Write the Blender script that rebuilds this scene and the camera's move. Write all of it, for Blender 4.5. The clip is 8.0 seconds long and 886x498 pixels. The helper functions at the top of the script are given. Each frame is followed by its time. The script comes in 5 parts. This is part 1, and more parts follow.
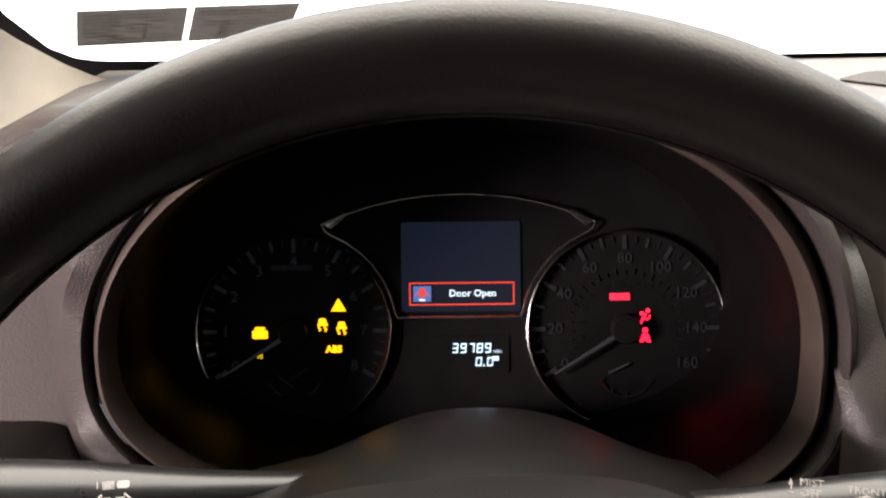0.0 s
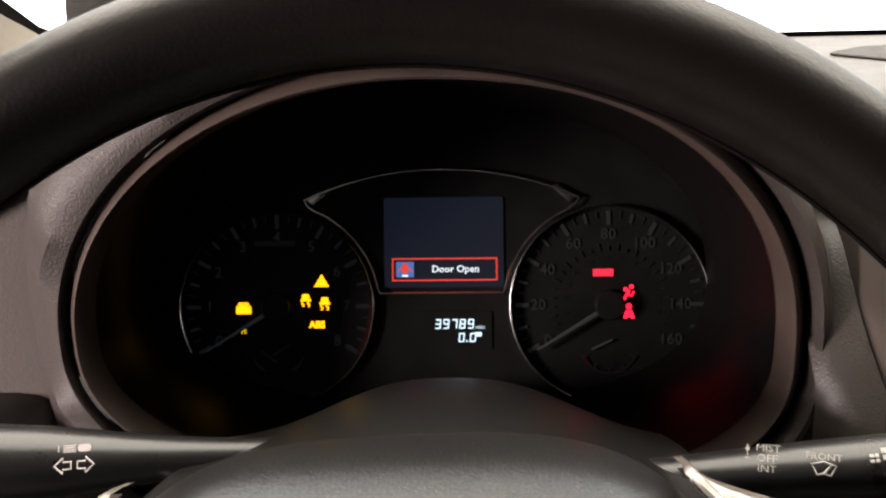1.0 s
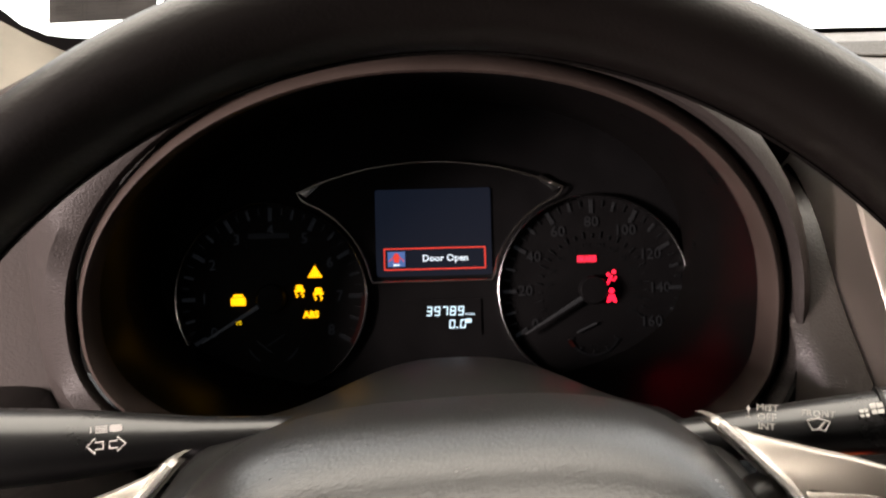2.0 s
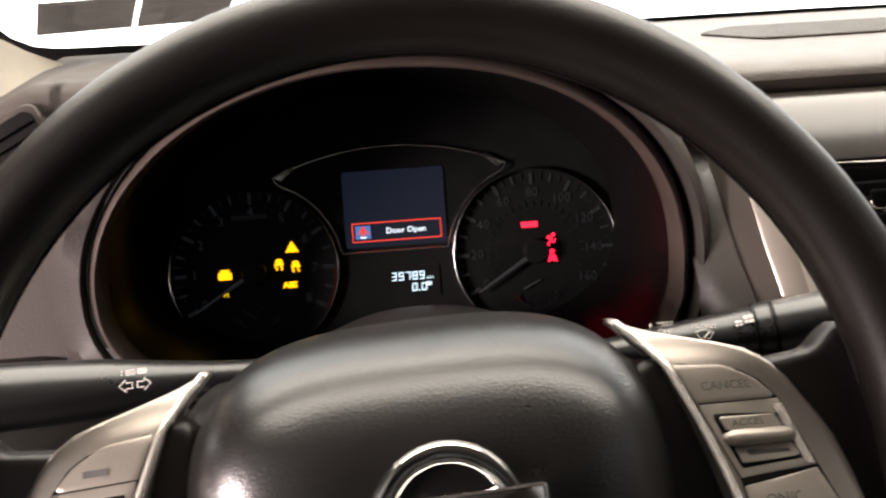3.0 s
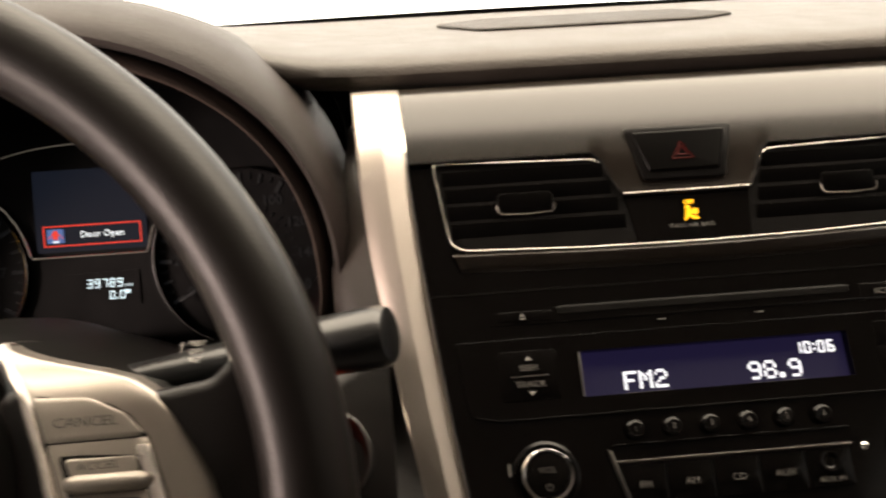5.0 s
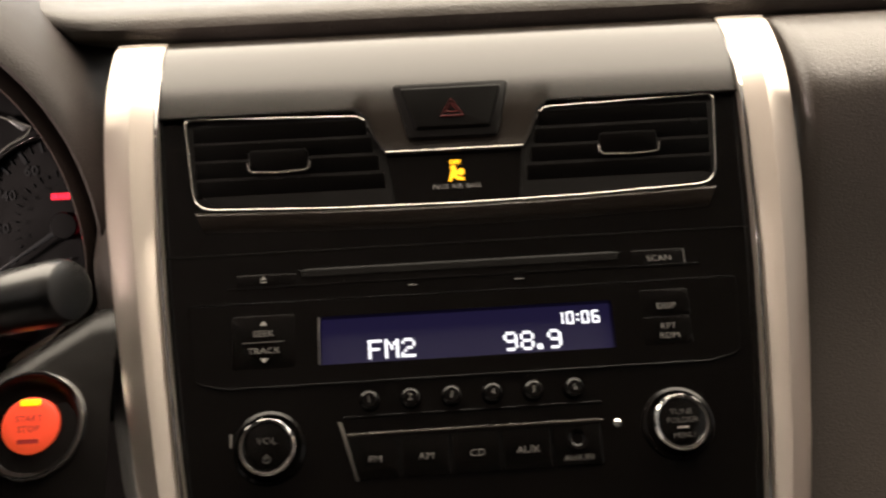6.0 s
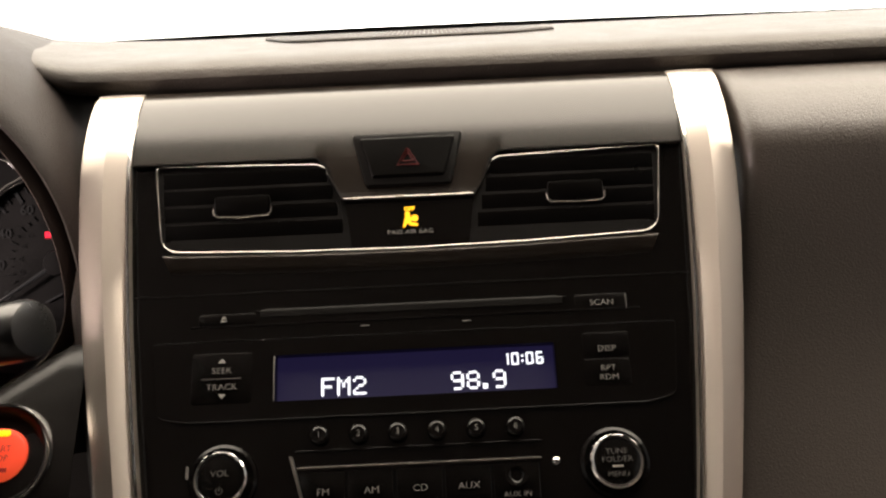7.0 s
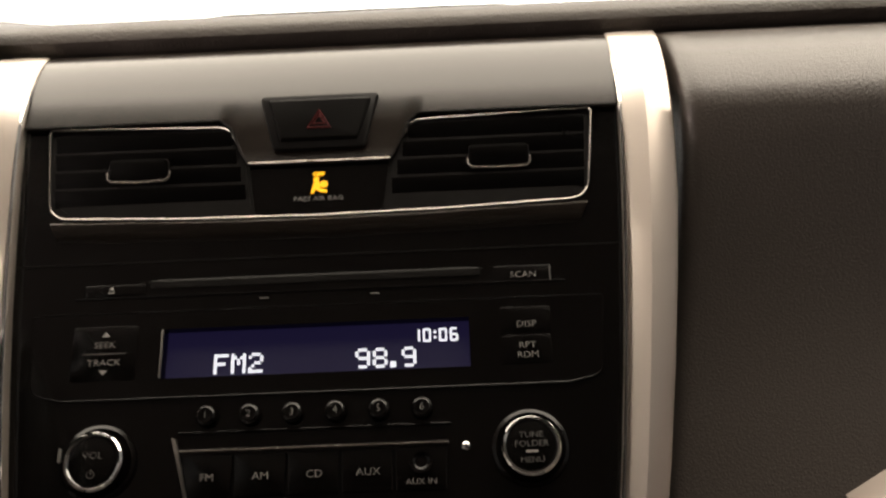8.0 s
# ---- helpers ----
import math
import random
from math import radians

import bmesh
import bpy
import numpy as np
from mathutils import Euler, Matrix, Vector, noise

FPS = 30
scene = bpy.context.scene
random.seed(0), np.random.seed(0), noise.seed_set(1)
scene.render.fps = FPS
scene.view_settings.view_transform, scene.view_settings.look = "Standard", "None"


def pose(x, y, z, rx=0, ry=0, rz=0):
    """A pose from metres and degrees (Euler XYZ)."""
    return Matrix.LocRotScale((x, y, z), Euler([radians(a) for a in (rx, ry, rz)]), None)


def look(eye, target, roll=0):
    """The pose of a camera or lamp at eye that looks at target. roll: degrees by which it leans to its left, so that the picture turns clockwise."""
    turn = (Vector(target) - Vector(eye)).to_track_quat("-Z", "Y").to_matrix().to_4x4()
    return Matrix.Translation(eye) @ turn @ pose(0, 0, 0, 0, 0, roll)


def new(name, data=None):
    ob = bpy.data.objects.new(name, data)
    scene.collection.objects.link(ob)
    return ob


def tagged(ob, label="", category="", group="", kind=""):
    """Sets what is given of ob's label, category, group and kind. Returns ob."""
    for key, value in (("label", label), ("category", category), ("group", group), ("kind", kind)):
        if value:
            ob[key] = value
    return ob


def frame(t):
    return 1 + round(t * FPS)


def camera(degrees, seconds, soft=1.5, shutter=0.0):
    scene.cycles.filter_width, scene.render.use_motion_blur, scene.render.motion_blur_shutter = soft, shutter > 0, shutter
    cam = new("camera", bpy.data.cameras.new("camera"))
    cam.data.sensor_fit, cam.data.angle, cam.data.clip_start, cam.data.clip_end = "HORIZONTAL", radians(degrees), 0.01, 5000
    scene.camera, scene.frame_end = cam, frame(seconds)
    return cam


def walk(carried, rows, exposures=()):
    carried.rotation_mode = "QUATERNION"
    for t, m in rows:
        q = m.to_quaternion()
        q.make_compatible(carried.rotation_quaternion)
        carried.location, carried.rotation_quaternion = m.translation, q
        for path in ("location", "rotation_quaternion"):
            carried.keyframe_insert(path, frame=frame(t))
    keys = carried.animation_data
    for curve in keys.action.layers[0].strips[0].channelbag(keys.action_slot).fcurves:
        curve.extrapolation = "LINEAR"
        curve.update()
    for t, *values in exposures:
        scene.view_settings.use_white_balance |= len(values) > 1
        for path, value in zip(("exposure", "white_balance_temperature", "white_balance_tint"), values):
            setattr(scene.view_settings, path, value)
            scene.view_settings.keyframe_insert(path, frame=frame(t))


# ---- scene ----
cam = camera(53.39, 8.0, soft=2.2, shutter=0.4)
PATH = [
    (0, (-0.0031, -0.0373, 1.0369), (-0.0530, 1.9223, 0.6401), -0.96),
    (0.5, (0.0120, -0.0480, 1.0331), (-0.0769, 1.9076, 0.6232), -0.99),
    (1, (0.0198, -0.0374, 1.0264), (-0.0725, 1.9168, 0.6109), -1.16),
    (1.5, (0.0215, -0.0266, 1.0261), (-0.0528, 1.9287, 0.6120), -1.65),
    (1.7, (0.0100, -0.0380, 1.0240), (-0.0100, 1.9190, 0.6130), -0.90),
    (2.8, (-0.0180, -0.1240, 1.0220), (0.0910, 1.8260, 0.5890), -3.30),
    (3, (-0.0082, -0.1431, 1.0263), (0.1010, 1.8052, 0.5880), -3.59),
    (3.5, (0.0264, -0.1395, 1.0215), (0.1497, 1.8078, 0.5822), -3.71),
    (4, (0.0602, -0.1173, 1.0119), (0.1895, 1.8282, 0.5667), -3.53),
    (4.5, (0.1160, -0.1211, 1.0183), (0.2627, 1.8272, 0.5910), -3.12),
    (5, (0.2049, -0.1140, 1.0091), (0.3220, 1.8333, 0.5682), -3.29),
    (5.2, (0.2276, -0.1116, 1.0047), (0.3629, 1.8334, 0.5590), -2.87),
    (6.3, (0.3651, -0.0985, 0.9738), (0.4045, 1.8547, 0.5456), -2.74),
    (6.5, (0.3705, -0.1041, 0.9764), (0.4040, 1.8528, 0.5648), -2.66),
    (7, (0.3748, -0.1208, 0.9865), (0.3853, 1.8454, 0.6205), -2.67),
    (7.5, (0.4072, -0.1151, 0.9767), (0.3910, 1.8599, 0.6619), -2.41),
    (8, (0.4225, -0.0901, 0.9497), (0.4026, 1.8873, 0.6504), -2.51),
]
walk(cam, [(t, look(eye, target, roll)) for t, eye, target, roll in PATH], [(0, 0.22, 6000, 10), (0.5, 0.06, 6200, 10), (1, -0.06, 6200, 10), (1.5, -0.13, 6200, 10), (3, 0.24, 6150, 10), (3.5, 0.24, 6150, 10), (4, 0.26, 6250, 10), (4.5, 0.08, 6450, 10), (5, -0.06, 6850, 10), (6.5, 0.12, 6500, 10), (7.2, -0.08, 6500, 10), (7.5, -0.17, 6650, 10), (8, -0.46, 6500, 10)])

# ---- light ----
MID = 0.361          # the car's middle line
world = bpy.data.worlds.new("world")
world.use_nodes = True
scene.world = world
wn = world.node_tree.nodes
wn["Background"].inputs["Color"].default_value = (1.0, 0.93, 0.85, 1)
wn["Background"].inputs["Strength"].default_value = 0.36


def lamp(name, m, size, watts, colour, label):
    d = bpy.data.lights.new(name, "AREA")
    d.shape, d.size, d.size_y, d.energy, d.color = "RECTANGLE", size[0], size[1], watts, colour
    ob = new(name, d)
    ob.matrix_basis = m
    return tagged(ob, label, "ceiling lamp")


lamp("ceiling_lamp", look((0.50, 0.86, 2.9), (0.48, 0.62, 0.9)), (5.2, 2.1), 330, (1.0, 0.87, 0.72), "long bright garage ceiling lamp over the bonnet")
# Added warm fill from the left; no lamp is seen there.
lamp("left_fill_lamp", look((-0.95, -0.13, 0.98), (-0.08, 0.36, 0.92)), (0.26, 0.26), 37, (1.0, 0.80, 0.73), "unseen warm lamp on the left, added to light the hood's flank")


# ---- materials ----
def shader(name):
    m = bpy.data.materials.new(name)
    m.use_nodes = True
    return m, m.node_tree.nodes, m.node_tree.links, m.node_tree.nodes["Principled BSDF"]


def plain(name, colour, rough=0.5, metal=0.0, vary=0.12, scale=40.0, coat=0.0, bump=0.0, bump_scale=600.0, depth=0.0004, spec=0.5):
    """A surface whose colour and gloss wander a little at two scales, with fine relief."""
    m, n, l, b = shader(name)
    tc = n.new("ShaderNodeTexCoord")
    big = n.new("ShaderNodeTexNoise")
    big.inputs["Scale"].default_value, big.inputs["Detail"].default_value = scale, 4
    fine = n.new("ShaderNodeTexNoise")
    fine.inputs["Scale"].default_value, fine.inputs["Detail"].default_value = scale * 18, 2
    mix = n.new("ShaderNodeMath")
    mix.operation = "MULTIPLY_ADD"
    l.new(tc.outputs["Object"], big.inputs["Vector"])
    l.new(tc.outputs["Object"], fine.inputs["Vector"])
    l.new(fine.outputs["Fac"], mix.inputs[0])
    mix.inputs[1].default_value = 0.4
    l.new(big.outputs["Fac"], mix.inputs[2])
    ramp = n.new("ShaderNodeMapRange")
    ramp.inputs["From Min"].default_value, ramp.inputs["From Max"].default_value = 0.4, 1.0
    ramp.inputs["To Min"].default_value, ramp.inputs["To Max"].default_value = 1 - vary, 1 + vary
    l.new(mix.outputs[0], ramp.inputs["Value"])
    col = n.new("ShaderNodeVectorMath")
    col.operation = "SCALE"
    col.inputs[0].default_value = colour
    l.new(ramp.outputs[0], col.inputs["Scale"])
    l.new(col.outputs[0], b.inputs["Base Color"])
    rr = n.new("ShaderNodeMath")
    rr.operation = "MULTIPLY"
    rr.inputs[1].default_value = rough
    l.new(ramp.outputs[0], rr.inputs[0])
    l.new(rr.outputs[0], b.inputs["Roughness"])
    b.inputs["Metallic"].default_value = metal
    b.inputs["Specular IOR Level"].default_value = spec
    if coat:
        b.inputs["Coat Weight"].default_value, b.inputs["Coat Roughness"].default_value = coat, 0.04
    if bump:
        vor = n.new("ShaderNodeTexVoronoi")
        vor.feature = "SMOOTH_F1"
        vor.inputs["Scale"].default_value = bump_scale
        warp = n.new("ShaderNodeTexNoise")
        warp.inputs["Scale"].default_value = bump_scale * 0.6
        add = n.new("ShaderNodeVectorMath")
        add.operation = "MULTIPLY_ADD"
        l.new(warp.outputs["Color"], add.inputs[0])
        add.inputs[1].default_value = (1.6 / bump_scale,) * 3
        l.new(tc.outputs["Object"], add.inputs[2])
        l.new(tc.outputs["Object"], warp.inputs["Vector"])
        l.new(add.outputs[0], vor.inputs["Vector"])
        bm_ = n.new("ShaderNodeBump")
        bm_.inputs["Strength"].default_value, bm_.inputs["Distance"].default_value = bump, depth
        l.new(vor.outputs["Distance"], bm_.inputs["Height"])
        l.new(bm_.outputs[0], b.inputs["Normal"])
    return m


def glow(name, colour, strength, base=(0.02, 0.02, 0.02)):
    m, n, l, b = shader(name)
    b.inputs["Base Color"].default_value = (*base, 1)
    b.inputs["Roughness"].default_value = 0.35
    b.inputs["Specular IOR Level"].default_value = 0.12
    b.inputs["Emission Color"].default_value = (*colour, 1)
    b.inputs["Emission Strength"].default_value = strength
    return m


DASH = plain("dash_soft_plastic", (0.031, 0.0255, 0.0205), 0.5, bump=0.5, bump_scale=800, depth=0.0006)
SIDE = plain("dull_side_plastic", (0.026, 0.0217, 0.0200), 0.52, vary=0.08, bump=0.5, bump_scale=1000, depth=0.0006, spec=0.22)
DULL = plain("dull_dash_plastic", (0.036, 0.0305, 0.0275), 0.65, bump=0.4, bump_scale=700, depth=0.0005, spec=0.15)
PANEL = plain("grained_plastic", (0.0240, 0.0195, 0.0166), 0.32, vary=0.02, bump=0.36, bump_scale=1100, depth=0.0006, spec=0.55)
LEATHER = plain("wheel_leather", (0.0040, 0.0031, 0.0027), 0.36, vary=0.06, bump=0.14, bump_scale=900, depth=0.0005, spec=0.24)
PAD = plain("airbag_cover_plastic", (0.0036, 0.0032, 0.0030), 0.28, vary=0.03, bump=0.17, bump_scale=1150, depth=0.0006, spec=0.55)
SKIN = plain("smooth_pad_plastic", (0.0075, 0.0058, 0.0044), 0.21, vary=0.04, spec=0.5)
MATTE = plain("matte_black_plastic", (0.0024, 0.0020, 0.0018), 0.30, vary=0.08, spec=0.25)
DARK = plain("dark_plastic", (0.0036, 0.0031, 0.0029), 0.26, vary=0.05, bump=0.2, bump_scale=900, depth=0.0003, spec=0.2)
LINER = plain("cluster_liner", (0.0030, 0.0027, 0.0026), 0.30, spec=0.10)
SHROUD = plain("column_shroud_plastic", (0.0020, 0.0019, 0.0018), 0.34, vary=0.03, spec=0.2)
SLAT = plain("vent_slat_plastic", (0.0014, 0.0012, 0.0011), 0.30, spec=0.07)
LIP = plain("hood_lip_plastic", (0.035, 0.0255, 0.0215), 0.52, bump=0.1, bump_scale=1200, depth=0.0002, spec=0.2)
GLOSS = plain("gloss_black_panel", (0.0011, 0.0009, 0.0008), 0.10, vary=0.25, spec=0.32)
BUTTON = plain("gloss_black_button", (0.0012, 0.0010, 0.0009), 0.16, vary=0.2, spec=0.28)
SILVER = plain("satin_silver_trim", (0.41, 0.365, 0.325), 0.30, metal=0.92, vary=0.0)
TRIM_SILVER = plain("spoke_silver", (0.37, 0.333, 0.295), 0.30, metal=0.94, vary=0.03)
BLADE = plain("blade_silver", (0.15, 0.126, 0.108), 0.4, metal=0.4, vary=0.05)
STALK = plain("stalk_plastic", (0.0040, 0.0040, 0.0042), 0.28, vary=0.04)
RIDGE = plain("bright_ridge_silver", (0.66, 0.61, 0.56), 0.24, metal=0.8, vary=0.05)
KEY_TEXT = plain("key_grey_lettering", (0.035, 0.031, 0.028), 0.5)
SILVER_KEY = plain("satin_silver_key", (0.28, 0.252, 0.222), 0.36, metal=0.75, vary=0.06)
CHROME = plain("chrome", (0.80, 0.79, 0.77), 0.08, metal=1.0, vary=0.05)
BRIGHT = plain("bright_line_metal", (0.52, 0.49, 0.45), 0.22, metal=1.0, vary=0.12)
RING = plain("dial_ring_metal", (0.42, 0.42, 0.42), 0.22, metal=1.0, vary=0.1)
GUN = plain("dark_metal_line", (0.14, 0.13, 0.12), 0.3, metal=0.9, vary=0.1)
FACE = plain("dial_face", (0.0055, 0.0053, 0.0055), 0.4, spec=0.08, vary=0.2)
CREAM = plain("pillar_trim_fabric", (0.21, 0.190, 0.158), 0.85, bump=0.3, bump_scale=1500, depth=0.0003)
FRIT = plain("black_glass_border", (0.010, 0.010, 0.010), 0.35)
# Set darker than likely for the cloth, to dim what the console reflects.
HEADLINER = plain("grey_headliner_cloth", (0.085, 0.080, 0.074), 0.9, bump=0.2, bump_scale=1500)
CARPET = plain("dark_carpet", (0.03, 0.028, 0.026), 0.95, bump=0.6, bump_scale=700)
CONCRETE = plain("concrete_floor", (0.36, 0.34, 0.32), 0.7, scale=3)
PAPER = bpy.data.materials.new("backlit_printed_sheet")
PAPER.use_nodes = True
pn, pl = PAPER.node_tree.nodes, PAPER.node_tree.links
pb = pn["Principled BSDF"]
tr = pn.new("ShaderNodeBsdfTranslucent")
mx = pn.new("ShaderNodeMixShader")
nz = pn.new("ShaderNodeTexNoise")
nz.inputs["Scale"].default_value = 70
rm = pn.new("ShaderNodeValToRGB")
rm.color_ramp.elements[0].color, rm.color_ramp.elements[1].color = (0.019, 0.0175, 0.0170, 1), (0.028, 0.026, 0.0252, 1)
pl.new(nz.outputs["Fac"], rm.inputs[0])
pl.new(rm.outputs[0], tr.inputs["Color"])
pb.inputs["Base Color"].default_value = (0.12, 0.11, 0.10, 1)
pl.new(pb.outputs[0], mx.inputs[1])
pl.new(tr.outputs[0], mx.inputs[2])
mx.inputs[0].default_value = 0.5
pl.new(mx.outputs[0], pn["Material Output"].inputs["Surface"])
INK = plain("sheet_ink", (0.045, 0.041, 0.039), 0.7)
INK_GREY = plain("key_lettering", (0.10, 0.092, 0.085), 0.5)
PRINT = plain("printed_white", (0.36, 0.345, 0.325), 0.5, vary=0.05)
FAINT = plain("faint_lettering", (0.015, 0.0138, 0.0125), 0.5, vary=0.05)
MARK = plain("printed_marks", (0.10, 0.096, 0.09), 0.5, vary=0.05)
PRINT_DIM = plain("printed_grey", (0.045, 0.042, 0.039), 0.5, vary=0.05)
DIAL = glow("dial_marking_light", (0.80, 0.86, 1.0), 0.005, (0.013, 0.013, 0.013))
DIAL_DIM = glow("dial_small_marking_light", (0.80, 0.86, 1.0), 0.002, (0.006, 0.006, 0.006))
NEEDLE = glow("needle_light", (0.9, 0.93, 1.0), 0.010, (0.026, 0.026, 0.026))
RED_ARC = glow("red_zone_light", (1.0, 0.03, 0.03), 0.002, (0.016, 0.004, 0.003))
SCREEN = glow("idle_screen", (0.10, 0.14, 0.26), 0.06, (0.006, 0.006, 0.007))
SCREEN_WHITE = glow("screen_white", (0.9, 0.96, 1.0), 1.3)
ODO = glow("odometer_reading", (0.75, 0.92, 1.0), 1.4)
RED_LINE = glow("screen_red", (1.0, 0.06, 0.03), 0.9)
ICON_BLUE = glow("screen_icon_blue", (0.16, 0.30, 0.75), 0.55)
AMBER = glow("amber_warning_light", (1.0, 0.46, 0.0), 2.0)
AMBER_SOFT = glow("amber_warning_glow", (1.0, 0.62, 0.0), 0.7)
WARN_DIM = glow("red_warning_plate", (1.0, 0.012, 0.04), 0.75)
WARN_RED = glow("red_warning_light", (1.0, 0.012, 0.04), 2.6)
LCD = glow("lcd_backlight", (0.17, 0.13, 0.50), 0.062, (0.006, 0.006, 0.008))
LCD_WHITE = glow("lcd_characters", (0.95, 0.95, 1.0), 1.6)
HAZARD_RED = glow("hazard_triangle_red", (0.6, 0.03, 0.02), 0.006, (0.045, 0.005, 0.005))
START = glow("start_button_lit", (1.0, 0.10, 0.03), 0.525, (0.4, 0.03, 0.02))
START_TEXT = plain("start_button_lettering", (0.25, 0.01, 0.01), 0.5)

GLASS, _, _, gb = shader("windscreen_glass")
gb.inputs["Transmission Weight"].default_value = 1.0
gb.inputs["Roughness"].default_value = 0.0
gb.inputs["IOR"].default_value = 1.02
gb.inputs["Base Color"].default_value = (0.97, 0.99, 0.97, 1)


# ---- building blocks ----
MM = 0.001


def link(name, bm, material, parent=None, smooth=True, label="", m=None):
    me = bpy.data.meshes.new(name)
    bmesh.ops.recalc_face_normals(bm, faces=bm.faces)
    bm.to_mesh(me)
    bm.free()
    me.materials.append(material)
    if smooth:
        me.shade_smooth()
        me.set_sharp_from_angle(angle=radians(38))
    ob = new(name, me)
    if parent:
        ob.parent = parent
    if m is not None:
        ob.matrix_basis = m
    if label:
        tagged(ob, label)
    return ob


def part(name, bm, material, parent, label="", m=None, smooth=True):
    return link(name, bm, material, parent, smooth, label, m)


def thing(name, m, label, category, group="", kind=""):
    ob = new(name)
    ob.empty_display_size = 0.02
    ob.matrix_basis = m
    return tagged(ob, label, category, group, kind)


def rounded(points, r, n=5):
    """A polygon with its corners rounded; r is one radius or one for each corner."""
    out = []
    k = len(points)
    for i in range(k):
        ri = r[i] if isinstance(r, (list, tuple)) else r
        p, a, b = Vector(points[i]), Vector(points[i - 1]), Vector(points[(i + 1) % k])
        if ri <= 0:
            out.append(p)
            continue
        da, db = (a - p), (b - p)
        ang = da.angle(db)
        d = min(ri / math.tan(ang / 2), da.length * 0.49, db.length * 0.49)
        s, e = p + da.normalized() * d, p + db.normalized() * d
        for j in range(n + 1):
            t = j / n
            out.append(s * (1 - t) ** 2 + p * 2 * t * (1 - t) + e * t * t)
    return [(q.x, q.y) for q in out]


def steps(table, y):
    """The value at y in a table of (y, value), straight between its rows."""
    for (y0, v0), (y1, v1) in zip(table, table[1:]):
        if y <= y1:
            return v0 + (v1 - v0) * max(0.0, y - y0) / (y1 - y0)
    return table[-1][1]


def rect(x0, y0, x1, y1):
    return [(x0, y0), (x1, y0), (x1, y1), (x0, y1)]


def prism(outline, z0, z1, bevel=0.0, bm=None, seg=2, f=None):
    """An outline in x and y, raised from z0 to z1, with its front edge rounded. f lifts a point: f(x, y) is added to z."""
    bm = bm or bmesh.new()
    pts = [(x * MM, y * MM) for x, y in outline]
    area = sum(pts[i - 1][0] * p[1] - p[0] * pts[i - 1][1] for i, p in enumerate(pts))
    if area < 0:
        pts = pts[::-1]
    k = len(pts)
    nrm = []
    for i in range(k):
        a, p, b = Vector(pts[i - 1]), Vector(pts[i]), Vector(pts[(i + 1) % k])
        e1, e2 = (p - a), (b - p)
        v = Vector((e1.y, -e1.x)).normalized() + Vector((e2.y, -e2.x)).normalized()
        nrm.append(v.normalized() / max(0.4, v.length / 2) if v.length > 1e-9 else Vector((0, 0)))
    b = bevel * MM
    levels = [(0, z0 * MM)]
    if b > 0:
        for j in range(seg + 1):
            a = math.pi / 2 * j / seg
            levels.append((b * (1 - math.cos(a)), z1 * MM - b + b * math.sin(a)))
    else:
        levels.append((0, z1 * MM))
    rings = []
    for inset, z in levels:
        ring = []
        for (x, y), v in zip(pts, nrm):
            px, py = x - v.x * inset, y - v.y * inset
            ring.append(bm.verts.new((px, py, z + (f(px / MM, py / MM) * MM if f else 0))))
        rings.append(ring)
    for r0, r1 in zip(rings, rings[1:]):
        for i in range(k):
            bm.faces.new((r0[i - 1], r0[i], r1[i], r1[i - 1]))
    bm.faces.new(rings[-1])
    bm.faces.new(rings[0][::-1])
    return bm


def loft(rows, closed=False, bm=None, caps=False):
    """A skin over rows of points (metres)."""
    bm = bm or bmesh.new()
    vs = [[bm.verts.new(p) for p in row] for row in rows]
    for a, b in zip(vs, vs[1:]):
        n = len(a)
        for i in range(n if closed else n - 1):
            j = (i + 1) % n
            bm.faces.new((a[i], a[j], b[j], b[i]))
    if caps:
        bm.faces.new(vs[0][::-1])
        bm.faces.new(vs[-1])
    return bm


def tube(path, radius, sides=8, closed=False, bm=None, flat=1.0):
    """A tube along points (metres), of one radius or one for each point; flat squeezes it along z."""
    bm = bm or bmesh.new()
    pts = [Vector(p) for p in path]
    n = len(pts)
    rows = []
    up = Vector((0, 0, 1))
    for i, p in enumerate(pts):
        a = pts[i - 1] if (i or closed) else p
        b = pts[(i + 1) % n] if (i < n - 1 or closed) else p
        d = (b - a).normalized()
        s = d.cross(up)
        if s.length < 1e-4:
            s = d.cross(Vector((1, 0, 0)))
        s.normalize()
        u = s.cross(d)
        r = radius[i] if isinstance(radius, (list, tuple)) else radius
        rows.append([p + s * math.cos(t) * r + u * math.sin(t) * r * flat for t in (2 * math.pi * k / sides for k in range(sides))])
    if closed:
        rows.append(rows[0])
    loft(rows, True, bm, caps=not closed)
    if closed:
        bmesh.ops.remove_doubles(bm, verts=bm.verts, dist=1e-7)
    return bm


def lathe(profile, sides=40, centre=(0, 0), bm=None):
    """A turned shape about z; profile: pairs of radius and height in millimetres."""
    bm = bm or bmesh.new()
    rows = []
    for r, z in profile:
        rows.append([(centre[0] * MM + r * MM * math.cos(2 * math.pi * k / sides), centre[1] * MM + r * MM * math.sin(2 * math.pi * k / sides), z * MM) for k in range(sides)])
    loft(rows, True, bm)
    bmesh.ops.remove_doubles(bm, verts=bm.verts, dist=1e-7)
    return bm


